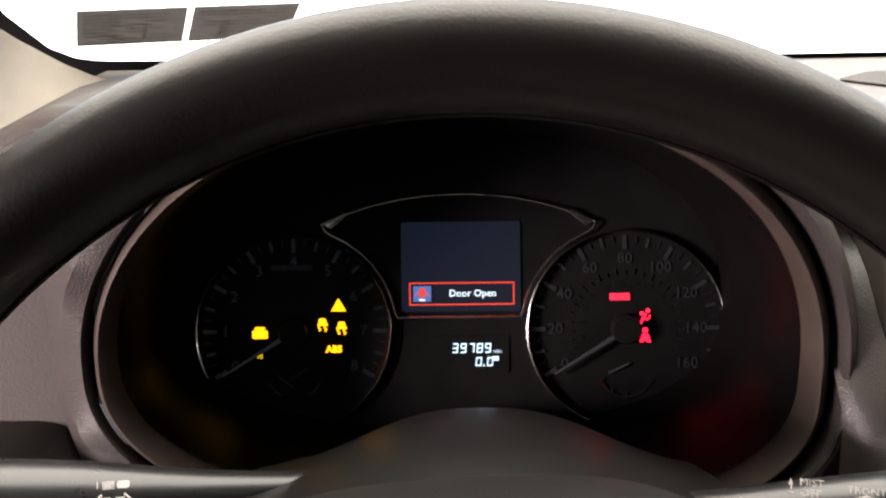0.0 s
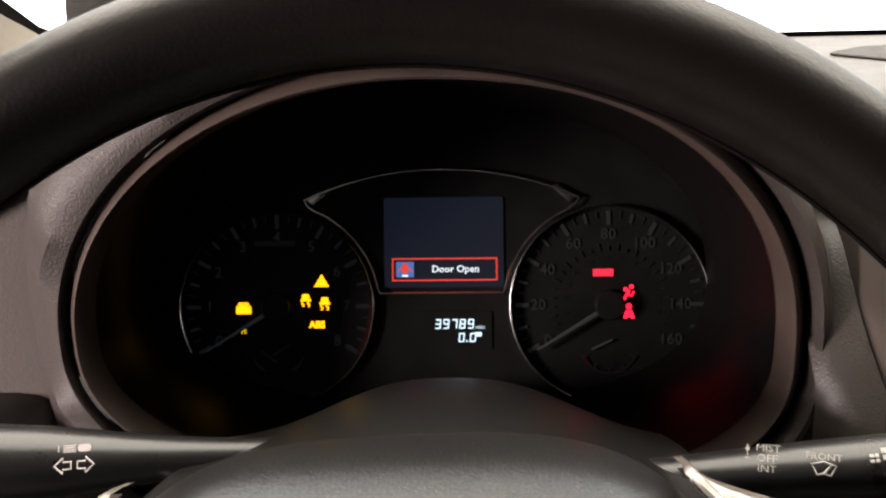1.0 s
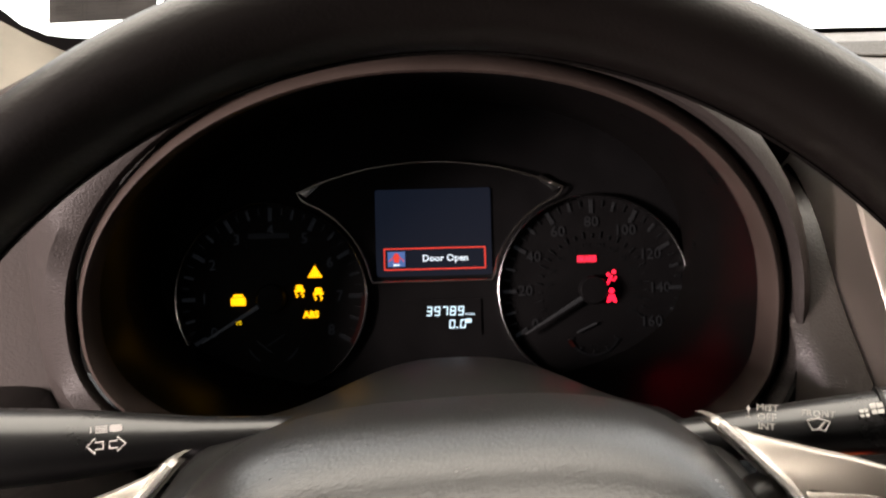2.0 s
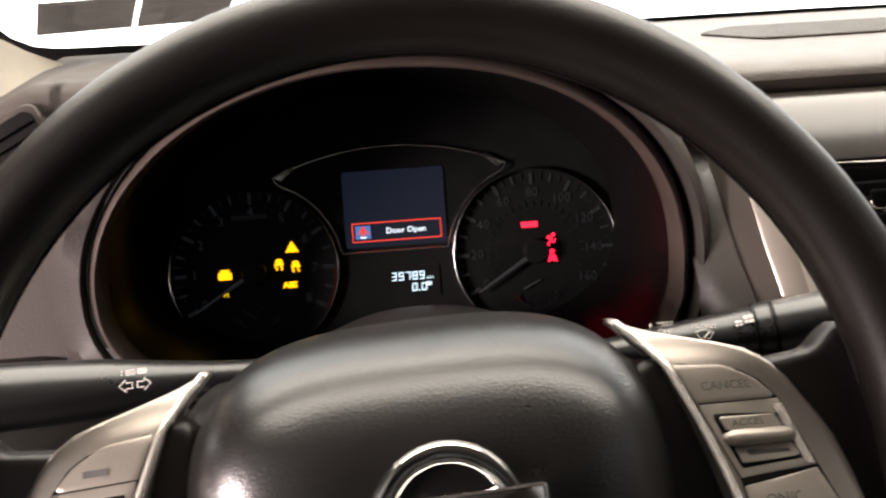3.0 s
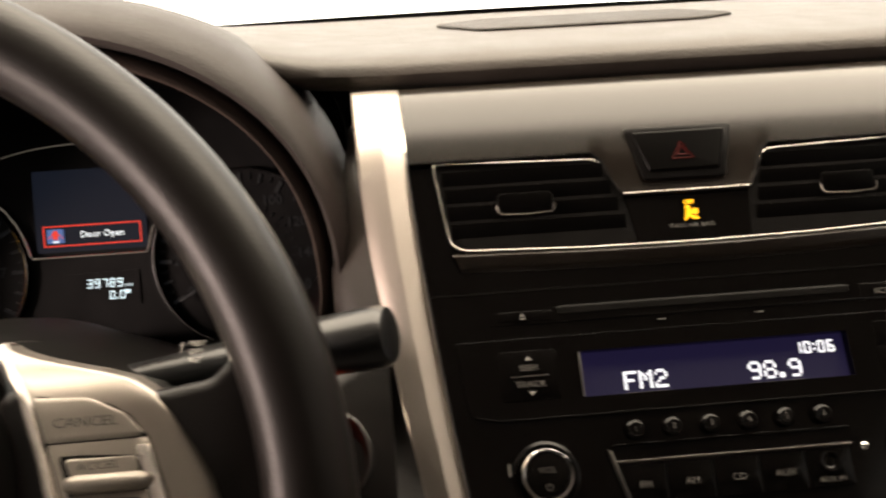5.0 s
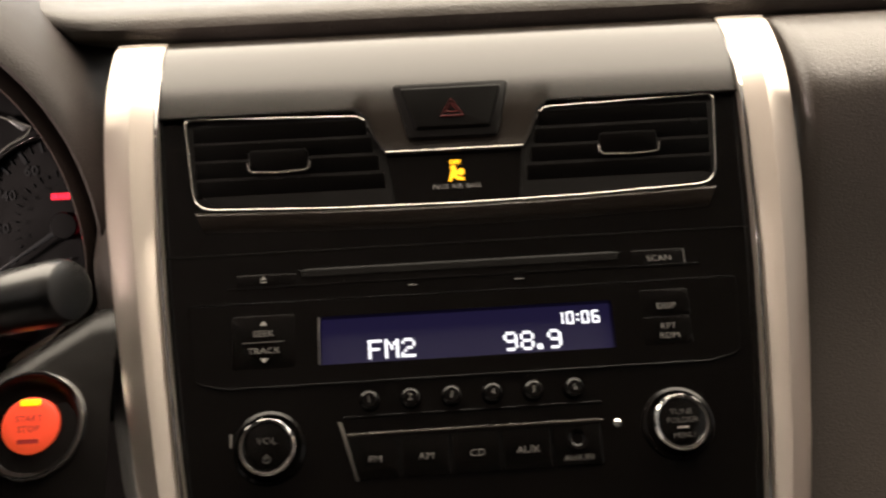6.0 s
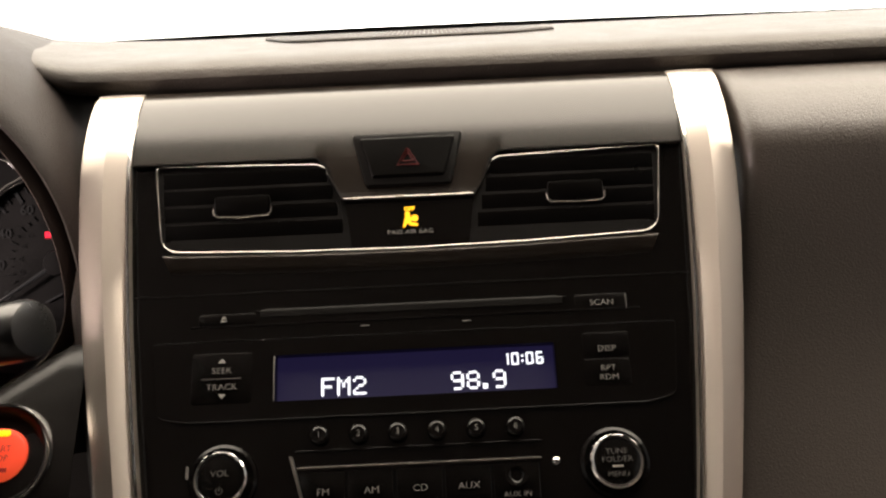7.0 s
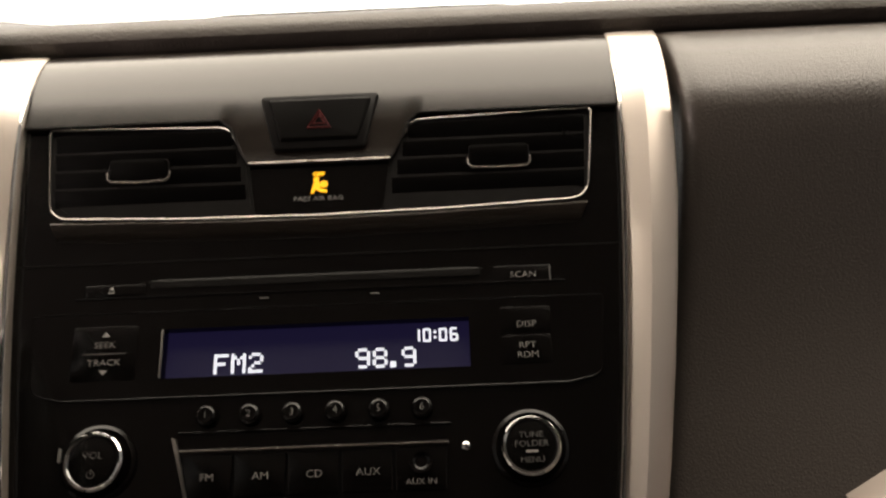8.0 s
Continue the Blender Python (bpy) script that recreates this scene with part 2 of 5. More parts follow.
def words(text, size, x, y, z, bm=None, align="CENTER", squeeze=1.0, turn=0.0, bold=0.0):
    """Lettering in the built-in font, lying in the plane; size is the height of a capital in millimetres."""
    c = bpy.data.curves.new("lettering", "FONT")
    c.body, c.size, c.align_x, c.align_y = text, size * MM * 1.38, align, "CENTER"
    c.resolution_u, c.offset = 2, bold * MM
    ob = bpy.data.objects.new("lettering", c)
    scene.collection.objects.link(ob)
    me = bpy.data.meshes.new_from_object(ob.evaluated_get(bpy.context.evaluated_depsgraph_get()))
    bpy.data.objects.remove(ob)
    bpy.data.curves.remove(c)
    bm = bm or bmesh.new()
    old = set(bm.verts)
    bm.from_mesh(me)
    bpy.data.meshes.remove(me)
    bmesh.ops.transform(bm, matrix=pose(x * MM, y * MM, z * MM, 0, 0, turn) @ Matrix.Diagonal((squeeze, 1, 1, 1)), verts=[v for v in bm.verts if v not in old])
    return bm


SEGMENTS = {"0": "abcdef", "1": "bc", "2": "abdeg", "3": "abcdg", "5": "acdfg", "6": "acdefg", "7": "abc", "8": "abcdefg", "9": "abcdfg"}


def segments(text, x, y, w, h, pitch, stroke, z, bm=None, slant=0.1):
    """Digits made of seven bars, each digit w by h, the first one's lower left at x, y (millimetres)."""
    bm = bm or bmesh.new()
    s = stroke
    bars = {"a": (s / 2, h - s, w - s / 2, h), "g": (s / 2, h / 2 - s / 2, w - s / 2, h / 2 + s / 2), "d": (s / 2, 0, w - s / 2, s),
            "f": (0, h / 2 + 0.1, s, h - s * 0.4), "b": (w - s, h / 2 + 0.1, w, h - s * 0.4), "e": (0, s * 0.4, s, h / 2 - 0.1), "c": (w - s, s * 0.4, w, h / 2 - 0.1)}
    px = x
    for ch in text:
        if ch in ".:":
            for yy in ((0,) if ch == "." else (h * 0.22, h * 0.62)):
                prism([(px + a, y + b) for a, b in rect(0, yy, s * 1.2, yy + s * 1.2)], z, z + 0.15, bm=bm)
            px += s * 2.4
            continue
        for k in SEGMENTS[ch]:
            prism([(px + a + b * slant, y + b) for a, b in rect(*bars[k])], z, z + 0.15, bm=bm)
        px += pitch
    return bm


DOTS = {"F": "11111 10000 10000 11110 10000 10000 10000", "M": "10001 11011 10101 10101 10001 10001 10001", "2": "01110 10001 00001 00110 01000 10000 11111",
        "9": "01110 10001 10001 01111 00001 00001 01110", "8": "01110 10001 10001 01110 10001 10001 01110", ".": "000 000 000 000 000 110 110"}


def dots(text, x, y, cell, z):
    """Dot-matrix characters, 5 by 7 cells each; x, y: the lower left of the first (millimetres)."""
    bm = bmesh.new()
    for ch in text:
        rows = DOTS[ch].split()
        for r, row in enumerate(rows):
            for c, on in enumerate(row):
                if on == "1":
                    px, py = x + c * cell, y + (6 - r) * cell
                    prism(rect(px, py, px + cell * 0.97, py + cell * 0.97), z, z + 0.1, bm=bm)
        x += (len(rows[0]) + 1) * cell
    return bm

# ---- the car's shell ----


def slab(name, corners, thick, material, label, category, kind="structure"):
    """A flat piece with thickness, from its corners in order (metres)."""
    bm = bmesh.new()
    p = [Vector(c) for c in corners]
    nrm = (p[1] - p[0]).cross(p[2] - p[0]).normalized() * thick
    a, b = [bm.verts.new(q) for q in p], [bm.verts.new(q + nrm) for q in p]
    bm.faces.new(a)
    bm.faces.new(b[::-1])
    for i in range(len(p)):
        bm.faces.new((a[i - 1], b[i - 1], b[i], a[i]))
    return tagged(link(name, bm, material, smooth=False), label, category, kind=kind)


slab("ground", [(-60, -60, 0), (60, -60, 0), (60, 60, 0), (-60, 60, 0)], -0.1, CONCRETE, "pale concrete floor under the car", "ground")
# The wall gives off light itself, standing for the bright garage ahead.
BACKDROP = glow("glowing_backdrop_wall", (1.0, 0.96, 0.90), 3.2, (0.8, 0.8, 0.8))
slab("backdrop", [(-7, 4.2, 0.0), (8, 4.2, 0.0), (8, 4.2, 4.2), (-7, 4.2, 4.2)], 0.1, BACKDROP, "white glowing backdrop ahead of the car, added for the bright view outside", "backdrop")
slab("floor", [(-0.40, -2.2, 0.28), (1.12, -2.2, 0.28), (1.12, 0.75, 0.28), (-0.40, 0.75, 0.28)], -0.03, CARPET, "dark carpeted cabin floor", "floor")
# Unseen roof; its front edge reaches forward to block the ceiling lamp.
slab("ceiling", [(-0.42, -2.2, 1.53), (1.14, -2.2, 1.53), (1.14, 0.10, 1.53), (-0.42, 0.10, 1.53)], 0.03, HEADLINER, "unseen grey cabin headliner, dark and drawn forward to cut lamp reflections", "ceiling")
slab("wall_right", [(1.13, -2.2, 0.28), (1.13, 0.70, 0.28), (1.13, 0.70, 0.98), (1.13, -0.95, 0.98), (1.13, -0.95, 1.53), (1.13, -2.2, 1.53)], 0.04, PANEL, "dark door panel below the side window", "door panel")
slab("wall_left_rear", [(-0.41, -2.2, 0.28), (-0.41, -0.95, 0.28), (-0.41, -0.95, 1.53), (-0.41, -2.2, 1.53)], -0.04, PANEL, "dark panel of the rear door", "door panel")
slab("wall_left_pillar", [(-0.40, -1.25, 0.28), (-0.40, -0.95, 0.28), (-0.30, -0.95, 1.53), (-0.30, -1.25, 1.53)], -0.04, HEADLINER, "grey cloth pillar behind the open door", "pillar")
# Unseen closing wall, keeps light from behind off the glossy panels.
slab("wall_rear", [(-0.41, -2.2, 0.28), (1.13, -2.2, 0.28), (1.13, -2.2, 1.56), (-0.41, -2.2, 1.56)], -0.04, PANEL, "unseen dark wall added to close off the cabin's rear", "wall")
slab("wall_front", [(-0.60, 0.80, 0.28), (1.30, 0.80, 0.28), (1.30, 0.80, 0.98), (-0.60, 0.80, 0.98)], -0.04, DARK, "dark bulkhead behind the dashboard", "wall")


def base_y(x):
    return 0.815 - 0.115 * ((x - MID) / 0.66) ** 2


def base_z(x):
    return 1.042 - 0.016 * ((x - MID) / 0.66) ** 2


def on_glass(x, s, out=0.0):
    """A point on the windscreen, s metres up from its lower edge; out: towards the cabin."""
    c, n = math.cos(radians(30)), math.sin(radians(30))
    lean = 1 + 0.0 * s
    return (MID + (x - MID) * (1 - 0.12 * s), base_y(x) - s * c * lean - out * n, base_z(x) + s * n - out * c)


xs = [MID - 0.74 + 1.48 * i / 40 for i in range(41)]
glass = tagged(link("windscreen", loft([[on_glass(x, s) for x in xs] for s in (0, 0.1, 0.25, 0.45, 0.7, 0.95)]), GLASS), "clear curved windscreen over the dashboard", "windscreen", kind="structure")
glass.visible_shadow = False


# black border round the glass: along the foot and up the left side, with a rounded inner corner
BORDER = [(-0.40, 0.55), (-0.345, 0.25), (-0.331, 0.122), (-0.3235, 0.086), (-0.315, 0.066), (-0.305, 0.056), (-0.295, 0.0515), (-0.286, 0.049), (-0.235, 0.044), (-0.12, 0.030), (0.0, 0.016), (2.0, 0.013)]


def border_inner(x):
    """Width of the black border: a rounded corner, then a narrow band along the foot."""
    for (x0, w0), (x1, w1) in zip(BORDER, BORDER[1:]):
        if x <= x1:
            return w0 + (w1 - w0) * (x - x0) / (x1 - x0)
    return 0.013


rows = []
for k in (0.0, 0.5, 1.0):
    rows.append([on_glass(x, border_inner(x) * k - 0.012 * (1 - k), 0.003) for x in [MID - 0.74 + 1.48 * (i / 120) for i in range(121)]])
tagged(link("windscreen_border", loft(rows), FRIT), "black band round the foot of the windscreen", "windscreen border", kind="structure")

# the pillar beside the glass: pale cloth trim, swelling towards the cabin
PILLAR = [(-0.246, 0.628, 1.028), (-0.258, 0.624, 1.031), (-0.276, 0.617, 1.038), (-0.294, 0.610, 1.047), (-0.318, 0.595, 1.064), (-0.345, 0.560, 1.092), (-0.375, 0.48, 1.145), (-0.395, 0.36, 1.22), (-0.400, 0.2, 1.33), (-0.385, 0.0, 1.49)]
rows = []
for i, p in enumerate(PILLAR):
    row = []
    for j in range(9):
        a = j / 8
        row.append(Vector(p) + Vector((-0.13 * a, -0.17 * a, -0.095 * a + 0.016 * math.sin(a * math.pi))))
    rows.append(row)
tagged(link("pillar_trim", loft(rows), CREAM), "cream cloth trim on the windscreen pillar", "pillar", kind="structure")

# ---- dashboard top ----
# The profile runs from the glass, over the rolled edge, to the recess above the middle panels.
LIP_PROFILE = [(0.388, 0.9850), (0.374, 0.9853), (0.3665, 0.9885), (0.3635, 0.9935), (0.3645, 0.9978), (0.3685, 1.0012), (0.376, 1.0038), (0.388, 1.006), (0.42, 1.010), (0.48, 1.0165), (0.56, 1.0245), (0.66, 1.033), (0.76, 1.040), (0.86, 1.046)]
UNDER = [(0.47, 0.982), (0.45, 0.983), (0.42, 0.984), (0.402, 0.9846)]


EDGE = [(-0.46, 0.77), (-0.30, 0.74), (-0.15, 0.69), (-0.06, 0.615), (-0.02, 0.570), (0.03, 0.522), (0.066, 0.490), (0.115, 0.438), (0.143, 0.416), (0.166, 0.400), (0.183, 0.393), (0.205, 0.390), (2.0, 0.390)]


def edge_y(x):
    """Where the rolled edge runs: it draws back in a curve to pass behind the instrument hood."""
    for (x0, y0), (x1, y1) in zip(EDGE, EDGE[1:]):
        if x <= x1:
            return y0 + (y1 - y0) * (x - x0) / (x1 - x0)
    return 0.390


def dash_z(x, y):
    y = max(y, 0.388)
    for (y0, z0), (y1, z1) in zip(LIP_PROFILE[7:], LIP_PROFILE[8:]):
        if y <= y1:
            return z0 + (z1 - z0) * (y - y0) / (y1 - y0)
    return 1.046


rows = []
for i in range(141):
    x = -0.12 + 1.24 * i / 140
    e = sum(edge_y(x + d) for d in (-0.012, -0.006, 0, 0.006, 0.012)) / 5
    bow = 0.012 * ((x - MID) / 0.66) ** 2
    far = base_y(x) + 0.03
    lift = 0.026 * (1 - math.exp(-(max(0.0, 0.170 - x) / 0.11) ** 1.5))
    row = []
    for y, z in UNDER + LIP_PROFILE[:8]:
        row.append((x, e + (y - 0.3645) + bow, dash_z(x, e + 0.0235) - (1.006 - z) + lift))
    for k in range(1, 9):
        y = e + 0.0235 + (far - e - 0.0235) * k / 8
        row.append((x, y + bow * (1 - k / 8), dash_z(x, y) + lift * (1 - k / 8) ** 1.5))
    rows.append(row)
tagged(link("dashboard_top", loft(rows), DASH), "dark grained soft dashboard top with a rolled edge", "dashboard", kind="structure")

# dash top left of the hood, darker and lower, up to the pillar
bm = bmesh.new()
front, back = [], []
for i in range(49):
    x = -0.46 + 0.36 * i / 48
    top = max(0.950, 1.020 - 0.5 * max(0.0, -0.235 - x))
    far = max(0.98, 1.040 - 0.4 * max(0.0, -0.28 - x))
    front.append([(x, 0.41, 0.76), (x, 0.43, 0.84), (x, 0.437, 0.90), (x, 0.440, top - 0.040), (x, 0.439, top - 0.016), (x, 0.441, top - 0.006), (x, 0.446, top - 0.001), (x, 0.456, top + 0.001)])
    back.append([(x, 0.456 + 0.20 * k / 6, top + 0.001 + (far - top) * k / 6) for k in range(7)] + [(x, base_y(x) + 0.02, far - 0.006)])
loft([r for r in front if r[0][0] < -0.21], bm=bm)
loft([[(p[0], p[1], max(p[2], 0.988)) for p in r[3:]] for r in front if -0.225 < r[0][0] < -0.125], bm=bm)
loft(back, bm=bm)
tagged(link("dashboard_side", bm, DULL), "dark grained dashboard beside the instrument hood", "dashboard", kind="structure")

# ---- passenger side of the dashboard ----
PROFILE = [(0.450, 0.9905), (0.400, 0.9895), (0.379, 0.9865), (0.366, 0.9815), (0.356, 0.9750), (0.347, 0.9670), (0.3400, 0.9595), (0.3355, 0.9535), (0.3330, 0.9465), (0.3300, 0.9320), (0.3260, 0.912), (0.3210, 0.888), (0.313, 0.855), (0.297, 0.815), (0.272, 0.770), (0.245, 0.720), (0.225, 0.680), (0.26, 0.60), (0.34, 0.50)]
rows = []
# its edge beside the strip is rounded back
EDGE = [(-0.006, 0.070), (-0.002, 0.016), (0.0, 0.012), (0.0006, 0.0075), (0.0018, 0.0042), (0.0038, 0.0018), (0.0065, 0.0005), (0.0105, 0.0)]
for i in range(38):
    rows.append([])
    off, back = EDGE[i] if i < 8 else (0.0105, 0.0)
    for y, z in PROFILE:
        start = 0.361 + 0.001 * (174.5 - 0.055 * max(0.0, (0.95 - z) * 1163) - 0.00034 * max(0.0, (0.95 - z) * 1163) ** 2)
        x = start + off + (1.12 - start) * (max(0, i - 7) / 30) ** 1.3
        rows[-1].append((x, y + back + 0.02 * max(0, (x - 0.75) / 0.35) ** 2, z))
tagged(link("dashboard_passenger_side", loft(rows), PANEL), "dark grained dashboard face on the passenger side", "dashboard", kind="structure")

# pale silver blade across the passenger side
rows = []
for i in range(25):
    t = i / 24
    x = 0.590 + 0.50 * t
    h = 0.0012 + 0.030 * min(1, t * 6) ** 0.9
    zc = 0.7770 + 0.024 * t + h / 2
    yc = 0.280 + (zc - 0.785) * 0.53
    rows.append([(x, yc - 0.014 * math.sin(math.pi * k / 6) - 0.001 + (h * (k / 6 - 0.5)) * 0.53, zc + h * (k / 6 - 0.5)) for k in range(7)])
tagged(link("trim", loft(rows), BLADE), "pale satin silver blade across the passenger side", "trim", kind="structure")

# ---- lower dashboard on the driver's side ----
def lower_top(x):
    """Height of the lower dashboard's upper edge: high at both ends, low behind the wheel."""
    if x > 0.08:
        return 0.790 + 0.078 * min(1.0, (x - 0.08) / 0.11) ** 0.7
    return 0.790 + 0.055 * min(1.0, max(0.0, (-0.12 - x) / 0.12))


rows = []
for i in range(61):
    x = -0.44 + 0.640 * i / 60
    t = lower_top(x)
    y = 0.344 + (t - 0.95) * 0.5946
    low = 0.784 if x > -0.14 else 0.784 + (t - 0.784) * min(1.0, (-0.14 - x) / 0.05)
    row = [(x, 0.47, low), (x, 0.41, low), (x, y + 0.05, max(low, min(t, 0.80) - 0.004)), (x, y + 0.012, t - 0.001), (x, y + 0.004, t - 0.004), (x, y - 0.002, t - 0.010)]
    for k in range(1, 6):
        z = (t - 0.010) + (0.69 - t + 0.010) * k / 5
        row.append((x, 0.3425 + (z - 0.95) * 0.5946, z))
    rows.append(row + [(x, 0.25, 0.60), (x, 0.34, 0.50)])
tagged(link("dashboard_lower", loft(rows), DARK), "dark grained lower dashboard behind the steering wheel", "dashboard", kind="structure")


# ---- loudspeaker grille in the dashboard top ----
GRILLE_Y = 0.566
grille = thing("speaker_grille", pose(0.362, GRILLE_Y, 0), "dark slotted loudspeaker grille let into the dashboard top", "speaker grille")
outline = rounded([(-84, -54), (72, -54), (106, -26), (86, 48), (-72, 54), (-112, 6)], [16, 40, 12, 30, 30, 10], 6)
rim_pts = [(x * MM, y * MM, dash_z(0, GRILLE_Y + y * MM) + 0.0012) for x, y in outline]
part("rim", tube(rim_pts, 0.0010, 6, True), DASH, grille)
base = bmesh.new()
base.faces.new([base.verts.new((x, y, z + 0.0006)) for x, y, z in rim_pts])
part("plate", base, DULL, grille, smooth=False)
slots = bmesh.new()
for i in range(-34, 35):
    x0 = i * 3.3
    ys = [y0 + (y1 - y0) * (x0 - xa) / (xb - xa) for (xa, y0), (xb, y1) in zip(outline, outline[1:] + outline[:1]) if (xa <= x0) != (xb <= x0)]
    if len(ys) < 2 or max(ys) - min(ys) < 14:
        continue
    lo, hi = min(ys) + 4, max(ys) - 4
    rows = []
    for k in range(6):
        y = lo + (hi - lo) * k / 5
        z = dash_z(0, GRILLE_Y + y * MM) + 0.0014
        rows.append([((x0 - 0.8) * MM, y * MM, z), (x0 * MM, y * MM, z + 0.0010), ((x0 + 0.8) * MM, y * MM, z)])
    loft(rows, bm=slots)
tagged(part("ribs", slots, DASH, grille), kind="stuff")

# ---- printed sheets on the glass ----
for x0, x1, t0, t1 in ((-0.298, -0.2250, -0.2843, -0.2109), (-0.2212, -0.148, -0.2065, -0.1313)):
    sheet = thing("paper_sheet", pose(0, 0, 0), "grey printed paper sheet stuck to the windscreen glass", "paper sheet", "sheets on the windscreen")
    s0, s1 = 0.0745, 0.1196

    def at(u, v, out):
        x = (x0 + (x1 - x0) * u) * (1 - v) + (t0 + (t1 - t0) * u) * v
        return on_glass(x, s0 + (s1 - s0) * v, out)

    bm = loft([[at(i / 6, j / 4, o) for i in range(7)] for j in range(5) for o in (0.005,)])
    part("paper", bm, PAPER, sheet)
    ink = bmesh.new()
    rnd = random.Random(int(-x0 * 1000))
    for k in range(9):
        v = 0.08 + 0.098 * k
        u = 0.06
        while u < 0.92:
            w = rnd.uniform(0.04, 0.2)
            if rnd.random() < 0.72:
                u1 = min(0.95, u + w)
                loft([[at(u, v, 0.0058), at(u1, v, 0.0058)], [at(u, v + 0.030, 0.0058), at(u1, v + 0.030, 0.0058)]], bm=ink)
            u += w + 0.02
    for u in (0.3, 0.34, 0.62):
        loft([[at(u, 0.1, 0.0056), at(u + 0.008, 0.1, 0.0056)], [at(u, 0.9, 0.0056), at(u + 0.008, 0.9, 0.0056)]], bm=ink)
    part("print", ink, INK, sheet, smooth=False)

# ---- instrument hood ----
HX = -0.0125


def hood_loop(y, al, ar, top, bottom, zc=0.885, power=2.35, n=96):
    """A closed, rounded loop at depth y: half widths, and heights of its top and foot."""
    out = []
    for k in range(n):
        a = 2 * math.pi * k / n
        c, s = math.cos(a), math.sin(a)
        e = 1.95 if c < 0 < s else power
        x = math.copysign(abs(c) ** (2 / e), c) * (ar if c > 0 else al)
        z = math.copysign(abs(s) ** (2 / e), s) * ((top - zc) if s > 0 else (zc - bottom))
        out.append((HX + x, y - 0.10 * x * max(0.0, min(1.0, (0.60 - y) / 0.2)) + 1.1 * max(0.0, -x - 0.196) * max(0.0, min(1.0, (1.02 - zc - z) / 0.05)) + 0.10 * (0.885 - (zc + z)) * (1 if z > 0 else -0.2), zc + z))
    return out


hood = thing("instrument_hood", pose(0, 0, 0), "dark grained hood round the instrument cluster", "instrument hood")
outer = [(0.600, 0.256, 0.192, 1.050, 0.770), (0.520, 0.262, 0.196, 1.054, 0.768), (0.462, 0.263, 0.199, 1.055, 0.768), (0.428, 0.264, 0.200, 1.053, 0.768), (0.406, 0.258, 0.199, 1.049, 0.774), (0.390, 0.243, 0.196, 1.043, 0.780), (0.381, 0.224, 0.192, 1.037, 0.786), (0.378, 0.205, 0.1885, 1.032, 0.792), (0.380, 0.1925, 0.1865, 1.029, 0.795), (0.388, 0.1908, 0.1855, 1.0275, 0.796)]
part("shell", loft([hood_loop(*o) for o in outer], True), SIDE, hood)
lip = [(0.404, 0.1925, 0.1868, 1.0290, 0.7945), (0.396, 0.1912, 0.1856, 1.0279, 0.7957), (0.390, 0.1896, 0.1840, 1.0264, 0.7972), (0.385, 0.1874, 0.1816, 1.0243, 0.7994), (0.3815, 0.1848, 0.1790, 1.0218, 0.8018), (0.3805, 0.1834, 0.1774, 1.0202, 0.8034), (0.3820, 0.1824, 0.1762, 1.0190, 0.8046), (0.404, 0.1820, 0.1754, 1.0186, 0.805)]
part("lip", loft([hood_loop(*o) for o in lip], True), LIP, hood, "brown-grey rim round the mouth")
liner = [(0.403, 0.1822, 0.1752, 1.0187, 0.805), (0.43, 0.178, 0.1745, 1.017, 0.806), (0.47, 0.177, 0.1735, 1.013, 0.808), (0.50, 0.176, 0.173, 1.006, 0.810), (0.522, 0.176, 0.173, 1.000, 0.811)]
part("liner", loft([hood_loop(*o) for o in liner], True), LINER, hood, "black inner wall")

# ---- side vent left of the hood ----
vent = thing("side_air_vent", pose(-0.264, 0.433, 0.970, 84) @ pose(0, 0, 0, 0, 0, 27), "black slatted air vent at the end of the dashboard", "air vent")
part("frame", prism(rounded(rect(-50, -22, 50, 22), 9), -30, 4, 2), PANEL, vent)
part("mouth", prism(rounded(rect(-46, -18, 46, 18), 7), 3, 4.6, 0), LINER, vent)
for y in (-11, -4, 3, 10):
    part("slat", prism(rect(-45, y - 0.9, 45, y + 0.9), 4.8, 7.5, 0.6), MATTE, vent)

# ---- instrument cluster ----
cluster = thing("instrument_cluster", pose(-0.0075, 0.5145, 0.89, 90 - 11.03), "black instrument cluster with two round dials and a screen", "instrument cluster")
part("face", prism(rounded(rect(-186, -96, 186, 118), 60, 10), -6, -1.0, 0), FACE, cluster)
CY, CR = -18, 63


def mark(bm, cx, ang, r0, r1, w, z=0.4):
    a = radians(ang)
    d, s = Vector((math.cos(a), math.sin(a))), Vector((-math.sin(a), math.cos(a)))
    c = Vector((cx, CY))
    prism([tuple(c + d * r0 - s * w / 2), tuple(c + d * r1 - s * w / 2), tuple(c + d * r1 + s * w / 2), tuple(c + d * r0 + s * w / 2)], 0, z, bm=bm)


def arc(cx, cy, r, a0, a1, w, z, bm=None, n=24):
    out = [(cx + (r + w / 2) * math.cos(radians(a0 + (a1 - a0) * k / n)), cy + (r + w / 2) * math.sin(radians(a0 + (a1 - a0) * k / n))) for k in range(n + 1)]
    inn = [(cx + (r - w / 2) * math.cos(radians(a0 + (a1 - a0) * k / n)), cy + (r - w / 2) * math.sin(radians(a0 + (a1 - a0) * k / n))) for k in range(n + 1)]
    return loft([[(x * MM, y * MM, z * MM) for x, y in out], [(x * MM, y * MM, z * MM) for x, y in inn]], bm=bm)


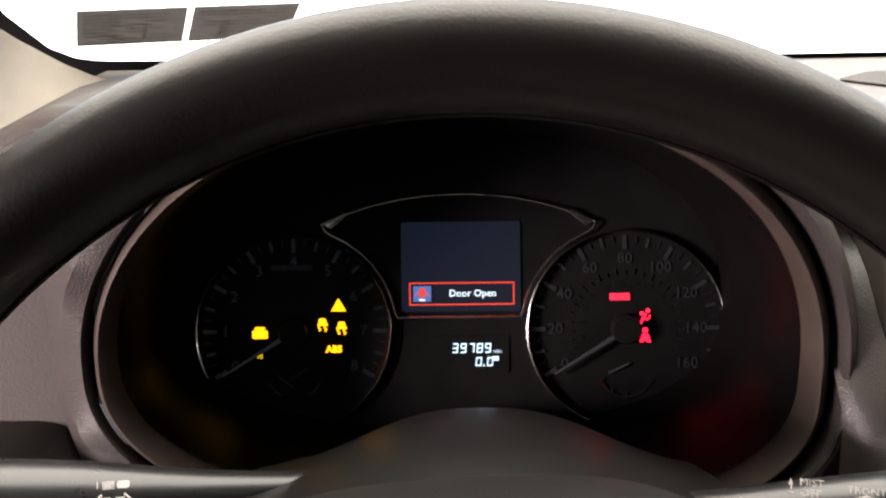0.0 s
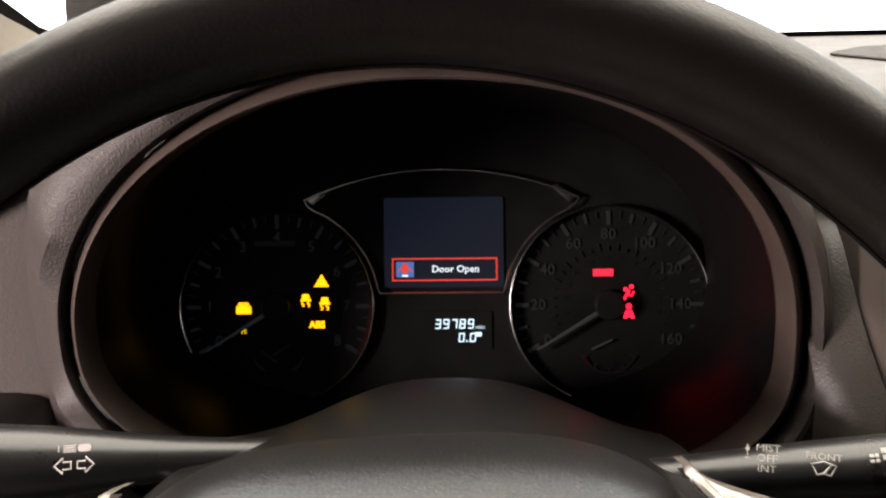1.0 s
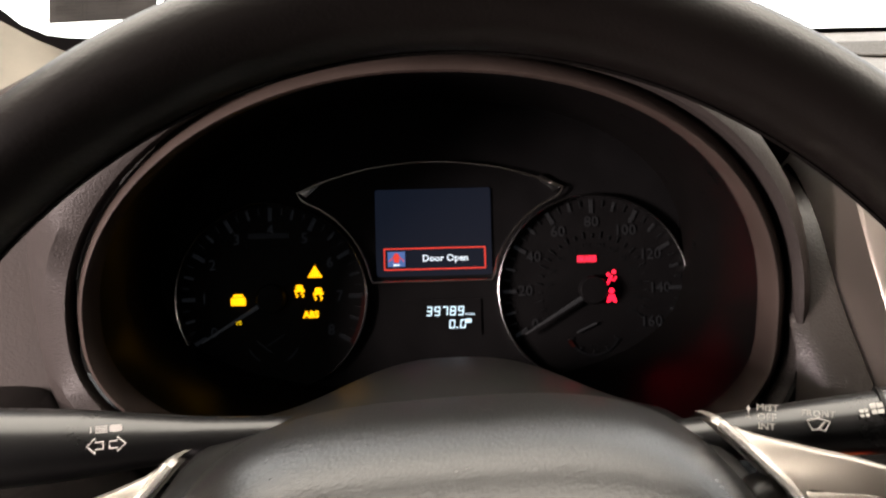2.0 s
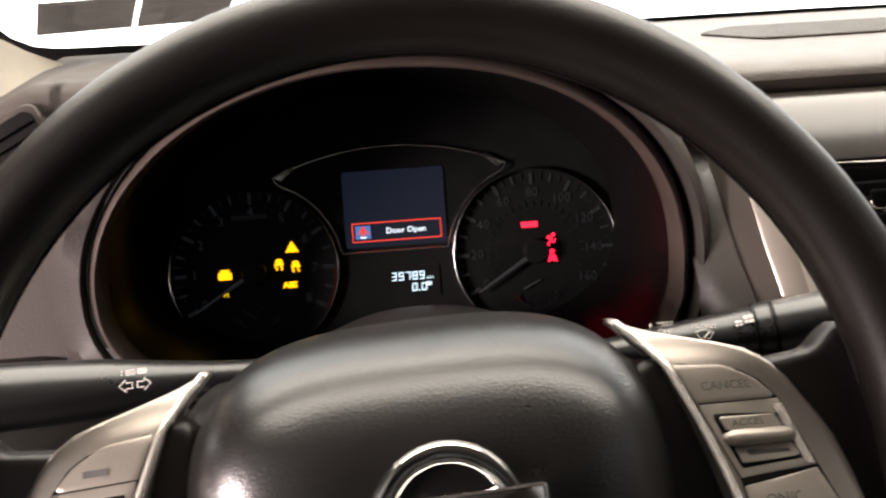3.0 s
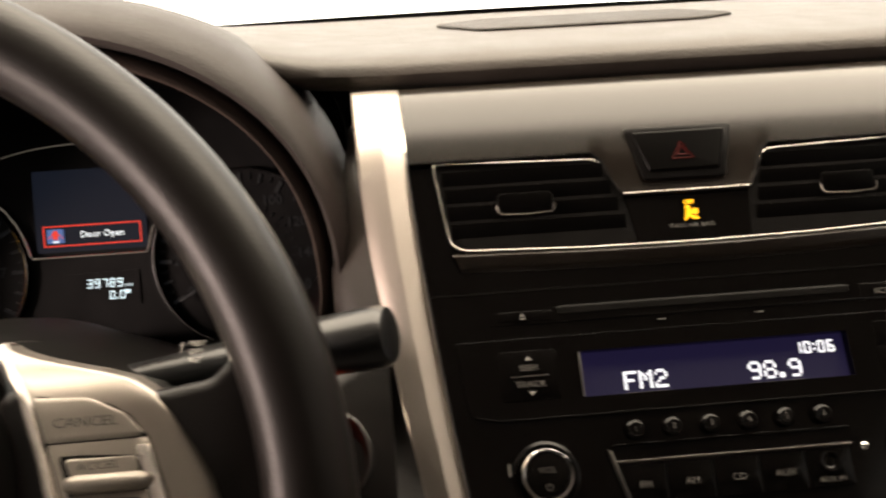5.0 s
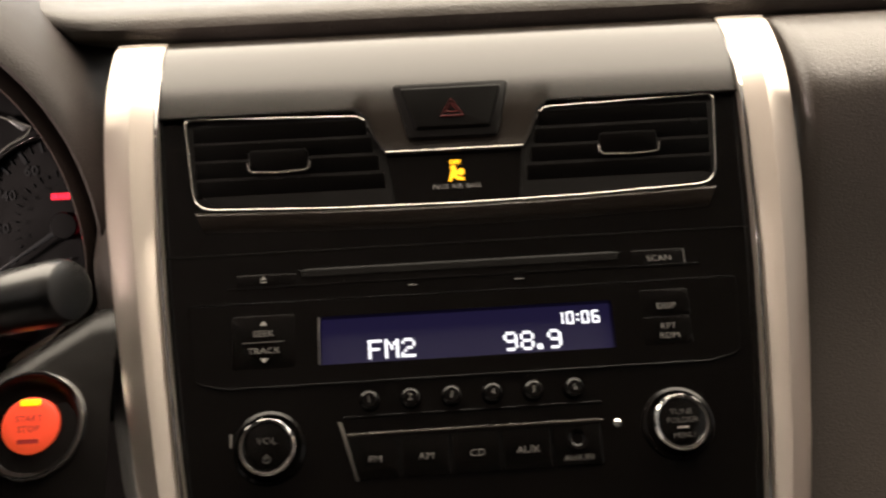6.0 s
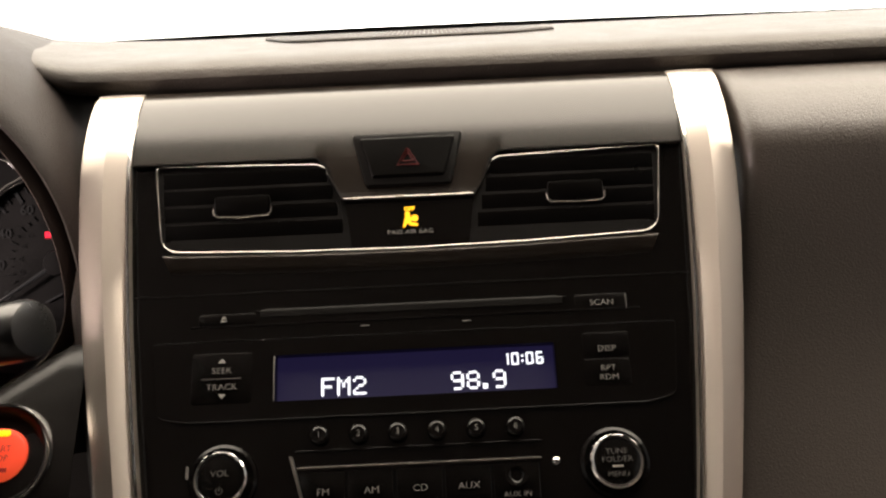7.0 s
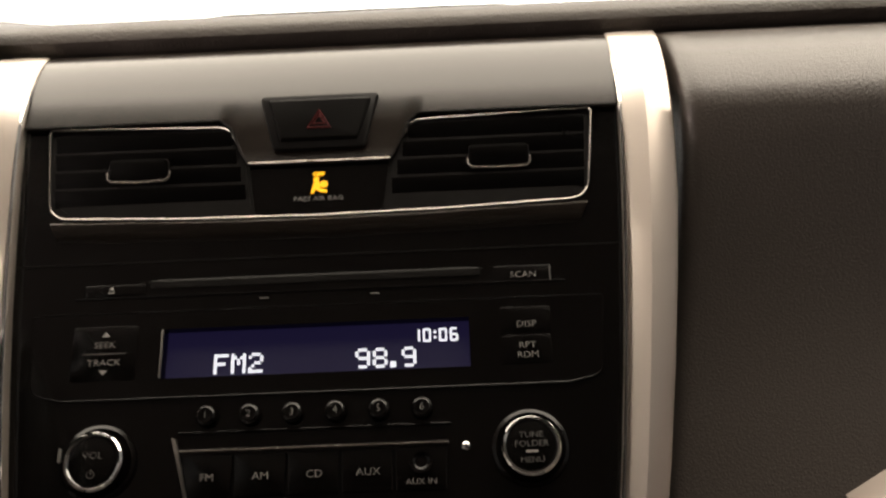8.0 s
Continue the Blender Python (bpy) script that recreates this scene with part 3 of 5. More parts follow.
def dial(cx, labels, minor, name):
    body = part(name, lathe([(0, -0.6), (CR - 1, -0.6)], 64, (cx, CY)), FACE, cluster, "black round dial with pale ticks and figures")
    part("ring", lathe([(CR - 1.3, 0), (CR - 0.6, 5.0), (CR + 0.1, 5.6), (CR + 0.9, 5.0), (CR + 1.2, -1)], 96, (cx, CY)), RING, body, "thin bright metal ring")
    n = len(labels)
    for i, text in enumerate(labels):
        a = 210 - 240 * i / (n - 1)
        g = bmesh.new()
        mark(g, cx, a, CR - 12, CR - 3, 2.6)
        part("long_tick", g, DIAL, body, smooth=False)
        part("figure", words(text, 7.2, cx + (CR - 18) * math.cos(radians(a)), CY + (CR - 18) * math.sin(radians(a)), 0.3, bold=0.12), DIAL, body, smooth=False)
        if i < n - 1:
            for k in range(1, minor):
                g = bmesh.new()
                half = k * 2 == minor
                mark(g, cx, a - 240 / (n - 1) * k / minor, CR - (9.5 if half else 7.5), CR - 3, 1.8 if half else 1.1)
                part("short_tick", g, DIAL if half else DIAL_DIM, body, smooth=False)
    nd = bmesh.new()
    a = radians(211.5)
    d, s = Vector((math.cos(a), math.sin(a))), Vector((-math.sin(a), math.cos(a)))
    c = Vector((cx, CY))
    prism([tuple(c + d * 4 - s * 1.5), tuple(c + d * (CR - 9) - s * 0.5), tuple(c + d * (CR - 9) + s * 0.5), tuple(c + d * 4 + s * 1.5)], 5, 6.4, 0.3, nd)
    part("needle", nd, NEEDLE, body, "thin pale needle at rest on zero")
    part("needle_cap", lathe([(9.5, -0.5), (9.5, 6.5), (8.6, 8), (0, 8.4)], 32, (cx, CY)), FACE, body)
    return body


tacho = dial(-107, "0 1 2 3 4 5 6 7 8".split(), 4, "rev_counter")
speedo = dial(107, "0 20 40 60 80 100 120 140 160".split(), 4, "speedometer")
part("red_zone", arc(-107, CY, CR - 2, 0, -31, 3.0, 0.5), RED_ARC, tacho, "red band from seven to eight")
bars = prism(rect(-122, 21.6, -95, 25.2), 0, 0.3)
part("scale_caption_bar", bars, DIAL_DIM, tacho)
km, kmf = bmesh.new(), bmesh.new()
for i in range(27):
    mark(km, 107, 210 - 240 * i / 26, 34.5, 37.5 if i % 2 else 39, 0.9)
for i in range(14):
    a = radians(210 - 240 * i / 13)
    words(str(i * 20), 3.2, 107 + 29.5 * math.cos(a), CY + 29.5 * math.sin(a), 0.3, kmf)
tagged(part("inner_scale", km, DIAL_DIM, speedo, smooth=False), kind="stuff")
tagged(part("inner_scale_lettering", kmf, DIAL_DIM, speedo, smooth=False), kind="stuff")
fuel = arc(107, -44, 18, 205, 335, 1.4, 0.5)
for a in (205, 237, 270, 302, 335):
    c, s = math.cos(radians(a)), math.sin(radians(a))
    prism([(107 + 15 * c - s * 0.6, -44 + 15 * s + c * 0.6), (107 + 19 * c - s * 0.6, -44 + 19 * s + c * 0.6), (107 + 19 * c + s * 0.6, -44 + 19 * s - c * 0.6), (107 + 15 * c + s * 0.6, -44 + 15 * s - c * 0.6)], 0.2, 0.6, bm=fuel)
words("1/2", 4, 107, -57, 0.3, fuel)
part("fuel_scale", fuel, DIAL_DIM, speedo)
part("fuel_needle", prism([(96, -47), (109, -41), (108.6, -40), (95.6, -46)], 1, 1.8), NEEDLE, speedo)
part("fuel_reserve_band", arc(107, -44, 18, 205, 222, 2.4, 0.8), RED_ARC, speedo)
temp = arc(-107, -44, 18, 205, 240, 1.4, 0.5)
arc(-107, -44, 18, 300, 335, 1.4, 0.5, temp)
prism([(-113, -52), (-99, -43), (-99.6, -42.2), (-113.6, -51.2)], 0.5, 1, bm=temp)
prism([(-118, -46), (-108, -54), (-108.6, -55), (-118.6, -47)], 0.5, 1, bm=temp)
part("temperature_scale", temp, DIAL_DIM, tacho)

# arched frame round the screen
pts = []
for k in range(25):
    t = -1 + 2 * k / 24
    pts.append((88 * t, 51 + 18.5 * (1 - abs(t) ** 2.1)))
side = []
for k in range(13):
    a = radians(128 - 118 * k / 12)
    side.append((-107 + 67 * math.cos(a), CY + 67 * math.sin(a)))
left = [p for p in side if p[1] > -8 and p[0] > -83]
loop = pts[::-1] + [(-86, 47)] + left + [(-39.5, -9.5)] + [(39.5, -9.5)] + [(-x, y) for x, y in left[::-1]] + [(86, 47)]
path = [(x * MM, y * MM, 0.0035) for x, y in loop]
part("screen_frame", tube(path, 0.0009, 6, True), BRIGHT, cluster, "thin metal line arched over the screen")
part("screen_frame_shoulder", prism([(-88, 51.5), (-74, 60), (-70, 58), (-82, 48)], 0.5, 3, 0.6), RING, cluster)
part("screen_frame_shoulder", prism([(88, 51.5), (74, 60), (70, 58), (82, 48)], 0.5, 3, 0.6), RING, cluster)
screen = part("screen", prism(rounded(rect(-37, -6, 40, 52), 2), -0.8, 0.2, 0), SCREEN, cluster, "dim blue-grey information screen")
line = bmesh.new()
for r in (rect(-32, -1.9, 36, -1.0), rect(-32, 12.0, 36, 12.9), rect(-32, -1.0, -31.1, 12.0), rect(35.1, -1.0, 36, 12.0)):
    prism(r, 0.3, 0.6, bm=line)
part("message_box", line, RED_LINE, screen, "red outline round the message", smooth=False)
part("message_text", words("Door Open", 4.6, 9.0, 5.6, 0.5, bold=0.1), SCREEN_WHITE, screen, "white words Door Open", smooth=False)
part("message_icon", prism(rounded(rect(-30, 0.0, -17.2, 11.2), 1), 0.3, 0.5), ICON_BLUE, screen)
car = prism(rounded([(-25.4, 3.2), (-21.8, 3.2), (-21.5, 7.6), (-22.6, 9.6), (-24.6, 9.6), (-25.7, 7.6)], 0.8, 2), 0.6, 0.8)
prism([(-21.3, 6.2), (-18.6, 3.6), (-18.6, 4.4), (-21.3, 7.2)], 0.6, 0.8, bm=car)
prism([(-25.9, 6.2), (-28.6, 3.6), (-28.6, 4.4), (-25.9, 7.2)], 0.6, 0.8, bm=car)
part("message_icon_car", car, RED_LINE, screen)
part("message_icon_plate", prism(rect(-25.6, 1.0, -21.6, 2.2), 0.6, 0.8), SCREEN_WHITE, screen)
fr = bmesh.new()
for r in (rect(-30, 0, -17.2, 0.6), rect(-30, 10.6, -17.2, 11.2), rect(-30, 0.6, -29.4, 10.6), rect(-17.8, 0.6, -17.2, 10.6)):
    prism(r, 0.6, 0.9, bm=fr)
part("message_icon_frame", fr, DIAL_DIM, screen, smooth=False)
odo = part("odometer", prism(rect(-20, -46, 32, -22), -0.9, 0.0, 0), FACE, cluster)
digits = segments("39789", -5.0, -33.0, 4.0, 6.4, 5.3, 0.95, 0.3)
segments("0.0", 10.2, -41.6, 4.0, 6.0, 5.0, 0.95, 0.3, digits)
words("miles", 2.5, 24.5, -32.0, 0.3, digits, squeeze=0.9)
prism(rect(21.4, -38, 25.4, -35.2), 0.3, 0.5, bm=digits)
part("odometer_reading", digits, ODO, odo, "pale blue segmented figures", smooth=False)

# warning lights, lit
brake = part("brake_light", prism(rounded(rect(97.0, 0.0, 110.0, 5.0), 0.8), 0.1, 0.3), WARN_DIM, cluster, "red lit plate with the word BRAKE")
part("lettering", words("BRAKE", 3.3, 103.5, 2.5, 0.4, squeeze=0.92, bold=0.25), WARN_RED, brake, smooth=False)
belt = lathe([(0, 0.5), (1.9, 0.5)], 16, (119.6, -19.2))
prism(rounded([(115.9, -27), (118.2, -27), (119.6, -25.4), (121.0, -27), (123.4, -27), (121.6, -21.6), (117.7, -21.6)], 0.5, 2), 0.2, 0.5, bm=belt)
part("seat_belt_light", belt, WARN_RED, cluster)
bag = lathe([(0, 0.5), (1.5, 0.5)], 14, (121.4, -6.6))
tube([(116.6 * MM, -15.0 * MM, 0.0004), (118.6 * MM, -11.4 * MM, 0.0004), (120.2 * MM, -8.8 * MM, 0.0004)], 0.0009, 6, bm=bag)
tube([(118.6 * MM, -11.4 * MM, 0.0004), (121.6 * MM, -12.4 * MM, 0.0004), (123.0 * MM, -9.6 * MM, 0.0004)], 0.0007, 6, bm=bag)
lathe([(0, 0.5), (1.4, 0.5)], 14, (117.6, -8.4), bag)
part("airbag_light", bag, WARN_RED, cluster)
tri_ = prism([(-83.2, -5.2), (-73.0, -5.2), (-78.1, 3.2)], 0.2, 0.5)
part("master_warning_light", tri_, AMBER, cluster)
for cx, cy in ((-88.6, -13.9), (-76.2, -16.1)):
    g = prism(rounded([(cx - 2.7, cy + 0.4), (cx + 2.7, cy + 0.4), (cx + 2.2, cy + 4.2), (cx - 2.2, cy + 4.2)], 1.3, 4), 0.2, 0.5)
    prism(rounded(rect(cx - 3.6, cy - 0.6, cx + 3.6, cy + 0.9), 0.6, 2), 0.2, 0.5, bm=g)
    tube([((cx - 2.0) * MM, (cy - 0.4) * MM, 0.0004), ((cx - 2.6) * MM, (cy - 2.0) * MM, 0.0004), ((cx - 1.2) * MM, (cy - 2.8) * MM, 0.0004), ((cx - 2.2) * MM, (cy - 4.2) * MM, 0.0004)], 0.0006, 6, bm=g)
    tube([((cx + 1.8) * MM, (cy - 0.4) * MM, 0.0004), ((cx + 1.2) * MM, (cy - 2.0) * MM, 0.0004), ((cx + 2.6) * MM, (cy - 2.8) * MM, 0.0004), ((cx + 1.6) * MM, (cy - 4.2) * MM, 0.0004)], 0.0006, 6, bm=g)
    part("traction_light", g, AMBER, cluster)
part("abs_light", words("ABS", 4.4, -81.3, -29.9, 0.4, bold=0.35), AMBER, cluster, "amber letters ABS", smooth=False)
g = prism(rounded(rect(-134.5, -22.6, -124.5, -17.2), 0.8, 2), 0.2, 0.5)
prism(rounded(rect(-133, -17, -126, -15), 0.8, 2), 0.2, 0.5, bm=g)
part("engine_light", g, AMBER, cluster)
part("steering_light", words("PS", 2.8, -129.6, -34.2, 0.4, bold=0.2), AMBER_SOFT, cluster, "small amber letters PS", smooth=False)

# ---- steering column and stalks ----
column = thing("steering_column", pose(0, 0, 0), "dark plastic shroud of the steering column", "steering column")
rows = []
for y, top, low in ((0.205, 0.900, 0.80), (0.23, 0.9045, 0.79), (0.26, 0.9025, 0.785), (0.30, 0.8955, 0.78), (0.335, 0.8870, 0.778), (0.355, 0.8810, 0.776), (0.385, 0.868, 0.775), (0.43, 0.850, 0.772), (0.48, 0.830, 0.77)):
    row = []
    for k in range(49):
        x = -0.112 + 0.224 * k / 48
        bell = math.exp(-(abs(x - 0.004) / 0.070) ** 2.6)
        edge = max(0.0, (abs(x) - 0.102) / 0.010) ** 2
        row.append((x, y, top - 0.031 * (1 - bell) - 0.008 * edge))
    row += [(0.112, y, top - 0.06), (0.09, y, low), (-0.09, y, low), (-0.112, y, top - 0.06)]
    rows.append(row)
part("shroud", loft(rows, True, caps=True), SHROUD, column)
part("shroud_joint", tube([(0.1125, 0.215 + 0.25 * k / 8, 0.858 - 0.05 * k / 8) for k in range(9)], 0.0008, 6), LINER, column)


def stalk(name, a, b, radii, label):
    """A control stalk from the column (a) to its tip (b), radii in millimetres along it."""
    a, b = Vector(a), Vector(b)
    d = (b - a)
    ob = thing(name, Matrix.Translation(a) @ d.to_track_quat("X", "Z").to_matrix().to_4x4(), label, "control stalk")
    n = d.length
    k = len(radii)
    part("arm", tube([(n * i / (k - 1) * 0.74, 0, 0) for i in range(k)], [r * MM for r in radii], 20, flat=0.86), STALK, ob)
    r = radii[-1]
    prof = [(0.735, r - 1.2), (0.75, r - 1.2), (0.752, r + 0.6), (0.79, r + 1.0), (0.793, r - 0.2), (0.80, r - 0.2), (0.803, r + 1.0), (0.97, r + 1.4), (0.993, r - 0.4), (1.0, r - 3.5)]
    part("knob", tube([(n * t, 0, 0) for t, _ in prof], [q * MM for _, q in prof], 24, flat=0.9), STALK, ob, "ribbed end of the stalk")
    for t in (0.746, 0.796):
        part("ring", tube([(n * (t + q), 0, 0) for q in (-0.005, -0.004, 0.004, 0.005)], [(r + q) * MM for q in (-1, 1.1, 1.3, -1)], 24, flat=0.9), LINER, ob, "black ring")
    return ob


left_stalk = stalk("indicator_stalk", (-0.055, 0.305, 0.866), (-0.262, 0.268, 0.876), [8, 8.5, 10, 13, 16.5, 18.5, 19.5], "dark plastic indicator and light stalk with white symbols")
right_stalk = stalk("wiper_stalk", (0.045, 0.285, 0.862), (0.203, 0.243, 0.893), [8, 8.5, 9.5, 11, 12.5, 13.5], "dark plastic wiper stalk with white lettering")


def decal(name, parent, bm, m, material, label=""):
    return part(name, bm, material, parent, label, m, smooth=False)


def arrow(bm, x, y, s, w):
    """An outlined arrow that points along s."""
    pts = [(0, 0), (3.2, 3.0), (3.2, 1.4), (6.2, 1.4), (6.2, -1.4), (3.2, -1.4), (3.2, -3.0)]
    path = [((x + s * px) * MM, (y + py) * MM, 0) for px, py in pts]
    tube(path, w * MM, 4, True, bm)


inv = left_stalk.matrix_basis.inverted()
LS = inv @ Matrix.Translation((-0.1395, 0.2730, 0.8788)) @ pose(0, 0, 0, 66, 0, 10)
for x, way in ((-7.4, 1), (7.4, -1)):
    g = bmesh.new()
    arrow(g, x, -2.4, way, 0.36)
    decal("arrow_symbol", left_stalk, g, LS, PRINT)
g = prism(rounded(rect(1.4, 2.6, 6.2, 5.4), 1.3, 4), 0, 0.2)
for k in range(4):
    prism(rect(-4.0, 2.6 + 0.78 * k, 0.6, 3.0 + 0.78 * k), 0, 0.2, bm=g)
decal("lamp_symbol", left_stalk, g, LS, PRINT)
decal("one_symbol", left_stalk, words("1", 2.8, -5.8, 4.0, 0.1), LS, PRINT)
# rings of symbols at the tip
g = bmesh.new()
words("o", 4, 0, 3, 0, g)
words("=", 4, 0, -3, 0, g)
decal("tip_symbols", left_stalk, g, inv @ Matrix.Translation((-0.2205, 0.2580, 0.8800)) @ pose(0, 0, 0, 66, 0, 10), PRINT_DIM)

inv = right_stalk.matrix_basis.inverted()
g = bmesh.new()
words("MIST", 2.6, -9.5, 3.6, 0, g, squeeze=1.1)
words("OFF", 2.6, -9.8, 0, 0, g, squeeze=1.1)
words("INT", 2.6, -9.8, -3.6, 0, g, squeeze=1.1)
words("FRONT", 2.4, 8.6, 2.6, 0, g, squeeze=1.1)
prism([(-17.2, 2.4), (-16.4, 4.6), (-15.6, 2.4)], 0, 0.1, bm=g)
prism(rect(-16.6, 0.6, -16.2, 2.6), 0, 0.1, bm=g)
prism(rect(-17.2, -0.4, -15.6, 0), 0, 0.1, bm=g)
wiper = [(4.6, -0.2), (8.6, 1.0), (12.6, -0.2), (10.8, -3.6), (8.6, -3.0), (6.4, -3.6)]
tube([(x * MM, y * MM, 0) for x, y in wiper], 0.00035, 4, True, g)
tube([(8.6 * MM, -3.0 * MM, 0), (11.0 * MM, 0, 0)], 0.0004, 4, False, g)
RS = Matrix.Translation((0.1275, 0.2508, 0.8884)) @ pose(0, 0, 0, 58, 0, -15)
decal("lettering", right_stalk, g, inv @ RS, PRINT, "white words MIST, OFF, INT and FRONT")
g = bmesh.new()
for x, y, w, h in ((0, 0.1, 2.0, 1.9), (2.3, 0.1, 2.2, 1.9), (0.2, -2.2, 1.8, 1.7), (2.3, -2.2, 2.2, 1.7), (-3.9, -1.2, 1.5, 1.2), (-2.1, -1.2, 1.1, 1.2), (-4.0, -3.0, 1.4, 1.0), (-2.1, -3.0, 1.2, 1.2)):
    prism(rect(x, y, x + w, y + h), 0, 0.15, bm=g)
decal("washer_symbols", right_stalk, g, pose(0.119, -0.0094, 0.0096, 44, 0, 0), PRINT)

# ---- steering wheel ----
WR = 177.1
wheel = thing("steering_wheel", pose(-0.0023, 0.1371, 0.8716, 90 - 17.41), "dark leather steering wheel with silver spoke trims", "steering wheel")
# rim: an oval section, thicker at the grips
rows = []
N = 160
for k in range(N + 1):
    a = 2 * math.pi * k / N
    d = Vector((math.sin(a), math.cos(a), 0))
    grip = 1 + 0.05 * math.exp(-((abs(math.sin(a)) - 1) / 0.16) ** 2)
    row = []
    for j in range(20):
        b = 2 * math.pi * j / 20
        row.append(d * (WR + 14.2 * grip * math.cos(b)) * MM + Vector((0, 0, 15.5 * grip * math.sin(b) * MM)))
    rows.append(row)
bm = loft(rows[:-1] + [rows[0]], True)
bmesh.ops.remove_doubles(bm, verts=bm.verts, dist=1e-6)
part("rim", bm, LEATHER, wheel, "dark brown-black leather rim")
# stitched seam along the inside of the rim
seam = bmesh.new()
path = []
for k in range(200):
    a = 2 * math.pi * k / 200
    d = Vector((math.sin(a), math.cos(a), 0))
    path.append(d * (WR - 13.6) * MM + Vector((0, 0, -0.006)))
tube(path, 0.0008, 5, True, seam)
part("seam", seam, DARK, wheel)


def trim_lift(x, y):
    """Height of the spoke's face: it leans back towards the head and rolls over the top edge."""
    return 10.0 - 0.36 * max(-20, y) - 0.020 * max(0, y - 36) ** 2 - 0.0020 * max(0, abs(x) - 95) ** 2


def mirrored(points, s):
    return [(s * x, y) for x, y in points]


def span(outline, y):
    """Where a line at height y enters and leaves an outline."""
    hits = []
    for (x0, y0), (x1, y1) in zip(outline, outline[1:] + outline[:1]):
        if (y0 <= y) != (y1 <= y):
            hits.append(x0 + (x1 - x0) * (y - y0) / (y1 - y0))
    return min(hits), max(hits)


def cushion(bounds, s, z0, z1, bevel, cols=10, tail=()):
    """A skin that follows the spoke's face, from rows of (y, inner x, outer x), raised from z0 to z1 with rounded edges."""
    rows = []
    n = len(bounds)
    for i, (y, xi, xo) in enumerate(bounds):
        end = bevel * 0.6 if i in (0, n - 1) else 0.0
        b = min(bevel, (xo - xi) * 0.3)
        xs_ = [(xi, z0), (xi, z1 - b), (xi + b * 0.35, z1 - b * 0.3), (xi + b, z1)]
        xs_ += [(xi + b + (xo - xi - 2 * b) * k / cols, z1) for k in range(1, cols)]
        xs_ += [(xo - b, z1), (xo - b * 0.35, z1 - b * 0.3), (xo, z1 - b), (xo, z0)]
        rows.append([(s * x * MM, y * MM, (trim_lift(x, y) + max(z0, z - end)) * MM) for x, z in xs_])
    first = [(x, y - 0.0002, z + (z0 - z1) * MM) for x, y, z in rows[0]]
    last = [(x, y + 0.0002, z + (z0 - z1) * MM) for x, y, z in rows[-1]]
    if tail:
        last = None
        for y, xi, xo, z in tail:
            m = len(rows[0])
            rows.append([(s * (xi + (xo - xi) * k / (m - 1)) * MM, y * MM, (z - 2.5 * abs(2 * k / (m - 1) - 1) ** 2) * MM) for k in range(m)])
    return loft([first] + rows + ([last] if last else []), caps=False)


def levels(lo, hi, n):
    return [lo + (hi - lo) * k / n for k in range(n + 1)]


SPOKE = [(78, 44), (104, 46), (128, 40.5), (146, 43), (160, 56), (170, 40), (172, 10), (170, -25), (158, -44), (140, -36), (112, -48), (84, -52)]
TRIM_IN = [(-52, 108.5), (-34, 106.2), (-5, 103.5), (6.5, 100.5), (23.5, 95), (42, 87.5), (50, 81), (57, 75), (60, 72.5)]
TRIM_OUT = [(-52, 146), (-44, 150.5), (-30, 153), (-10, 152.5), (0, 150.5), (12.5, 147), (20, 143), (28, 138), (34, 134.5), (40, 129), (42, 126.5), (45.5, 121), (48.5, 111), (50, 104.5), (53.4, 91), (56, 82.5), (58, 78.2), (59, 77)]
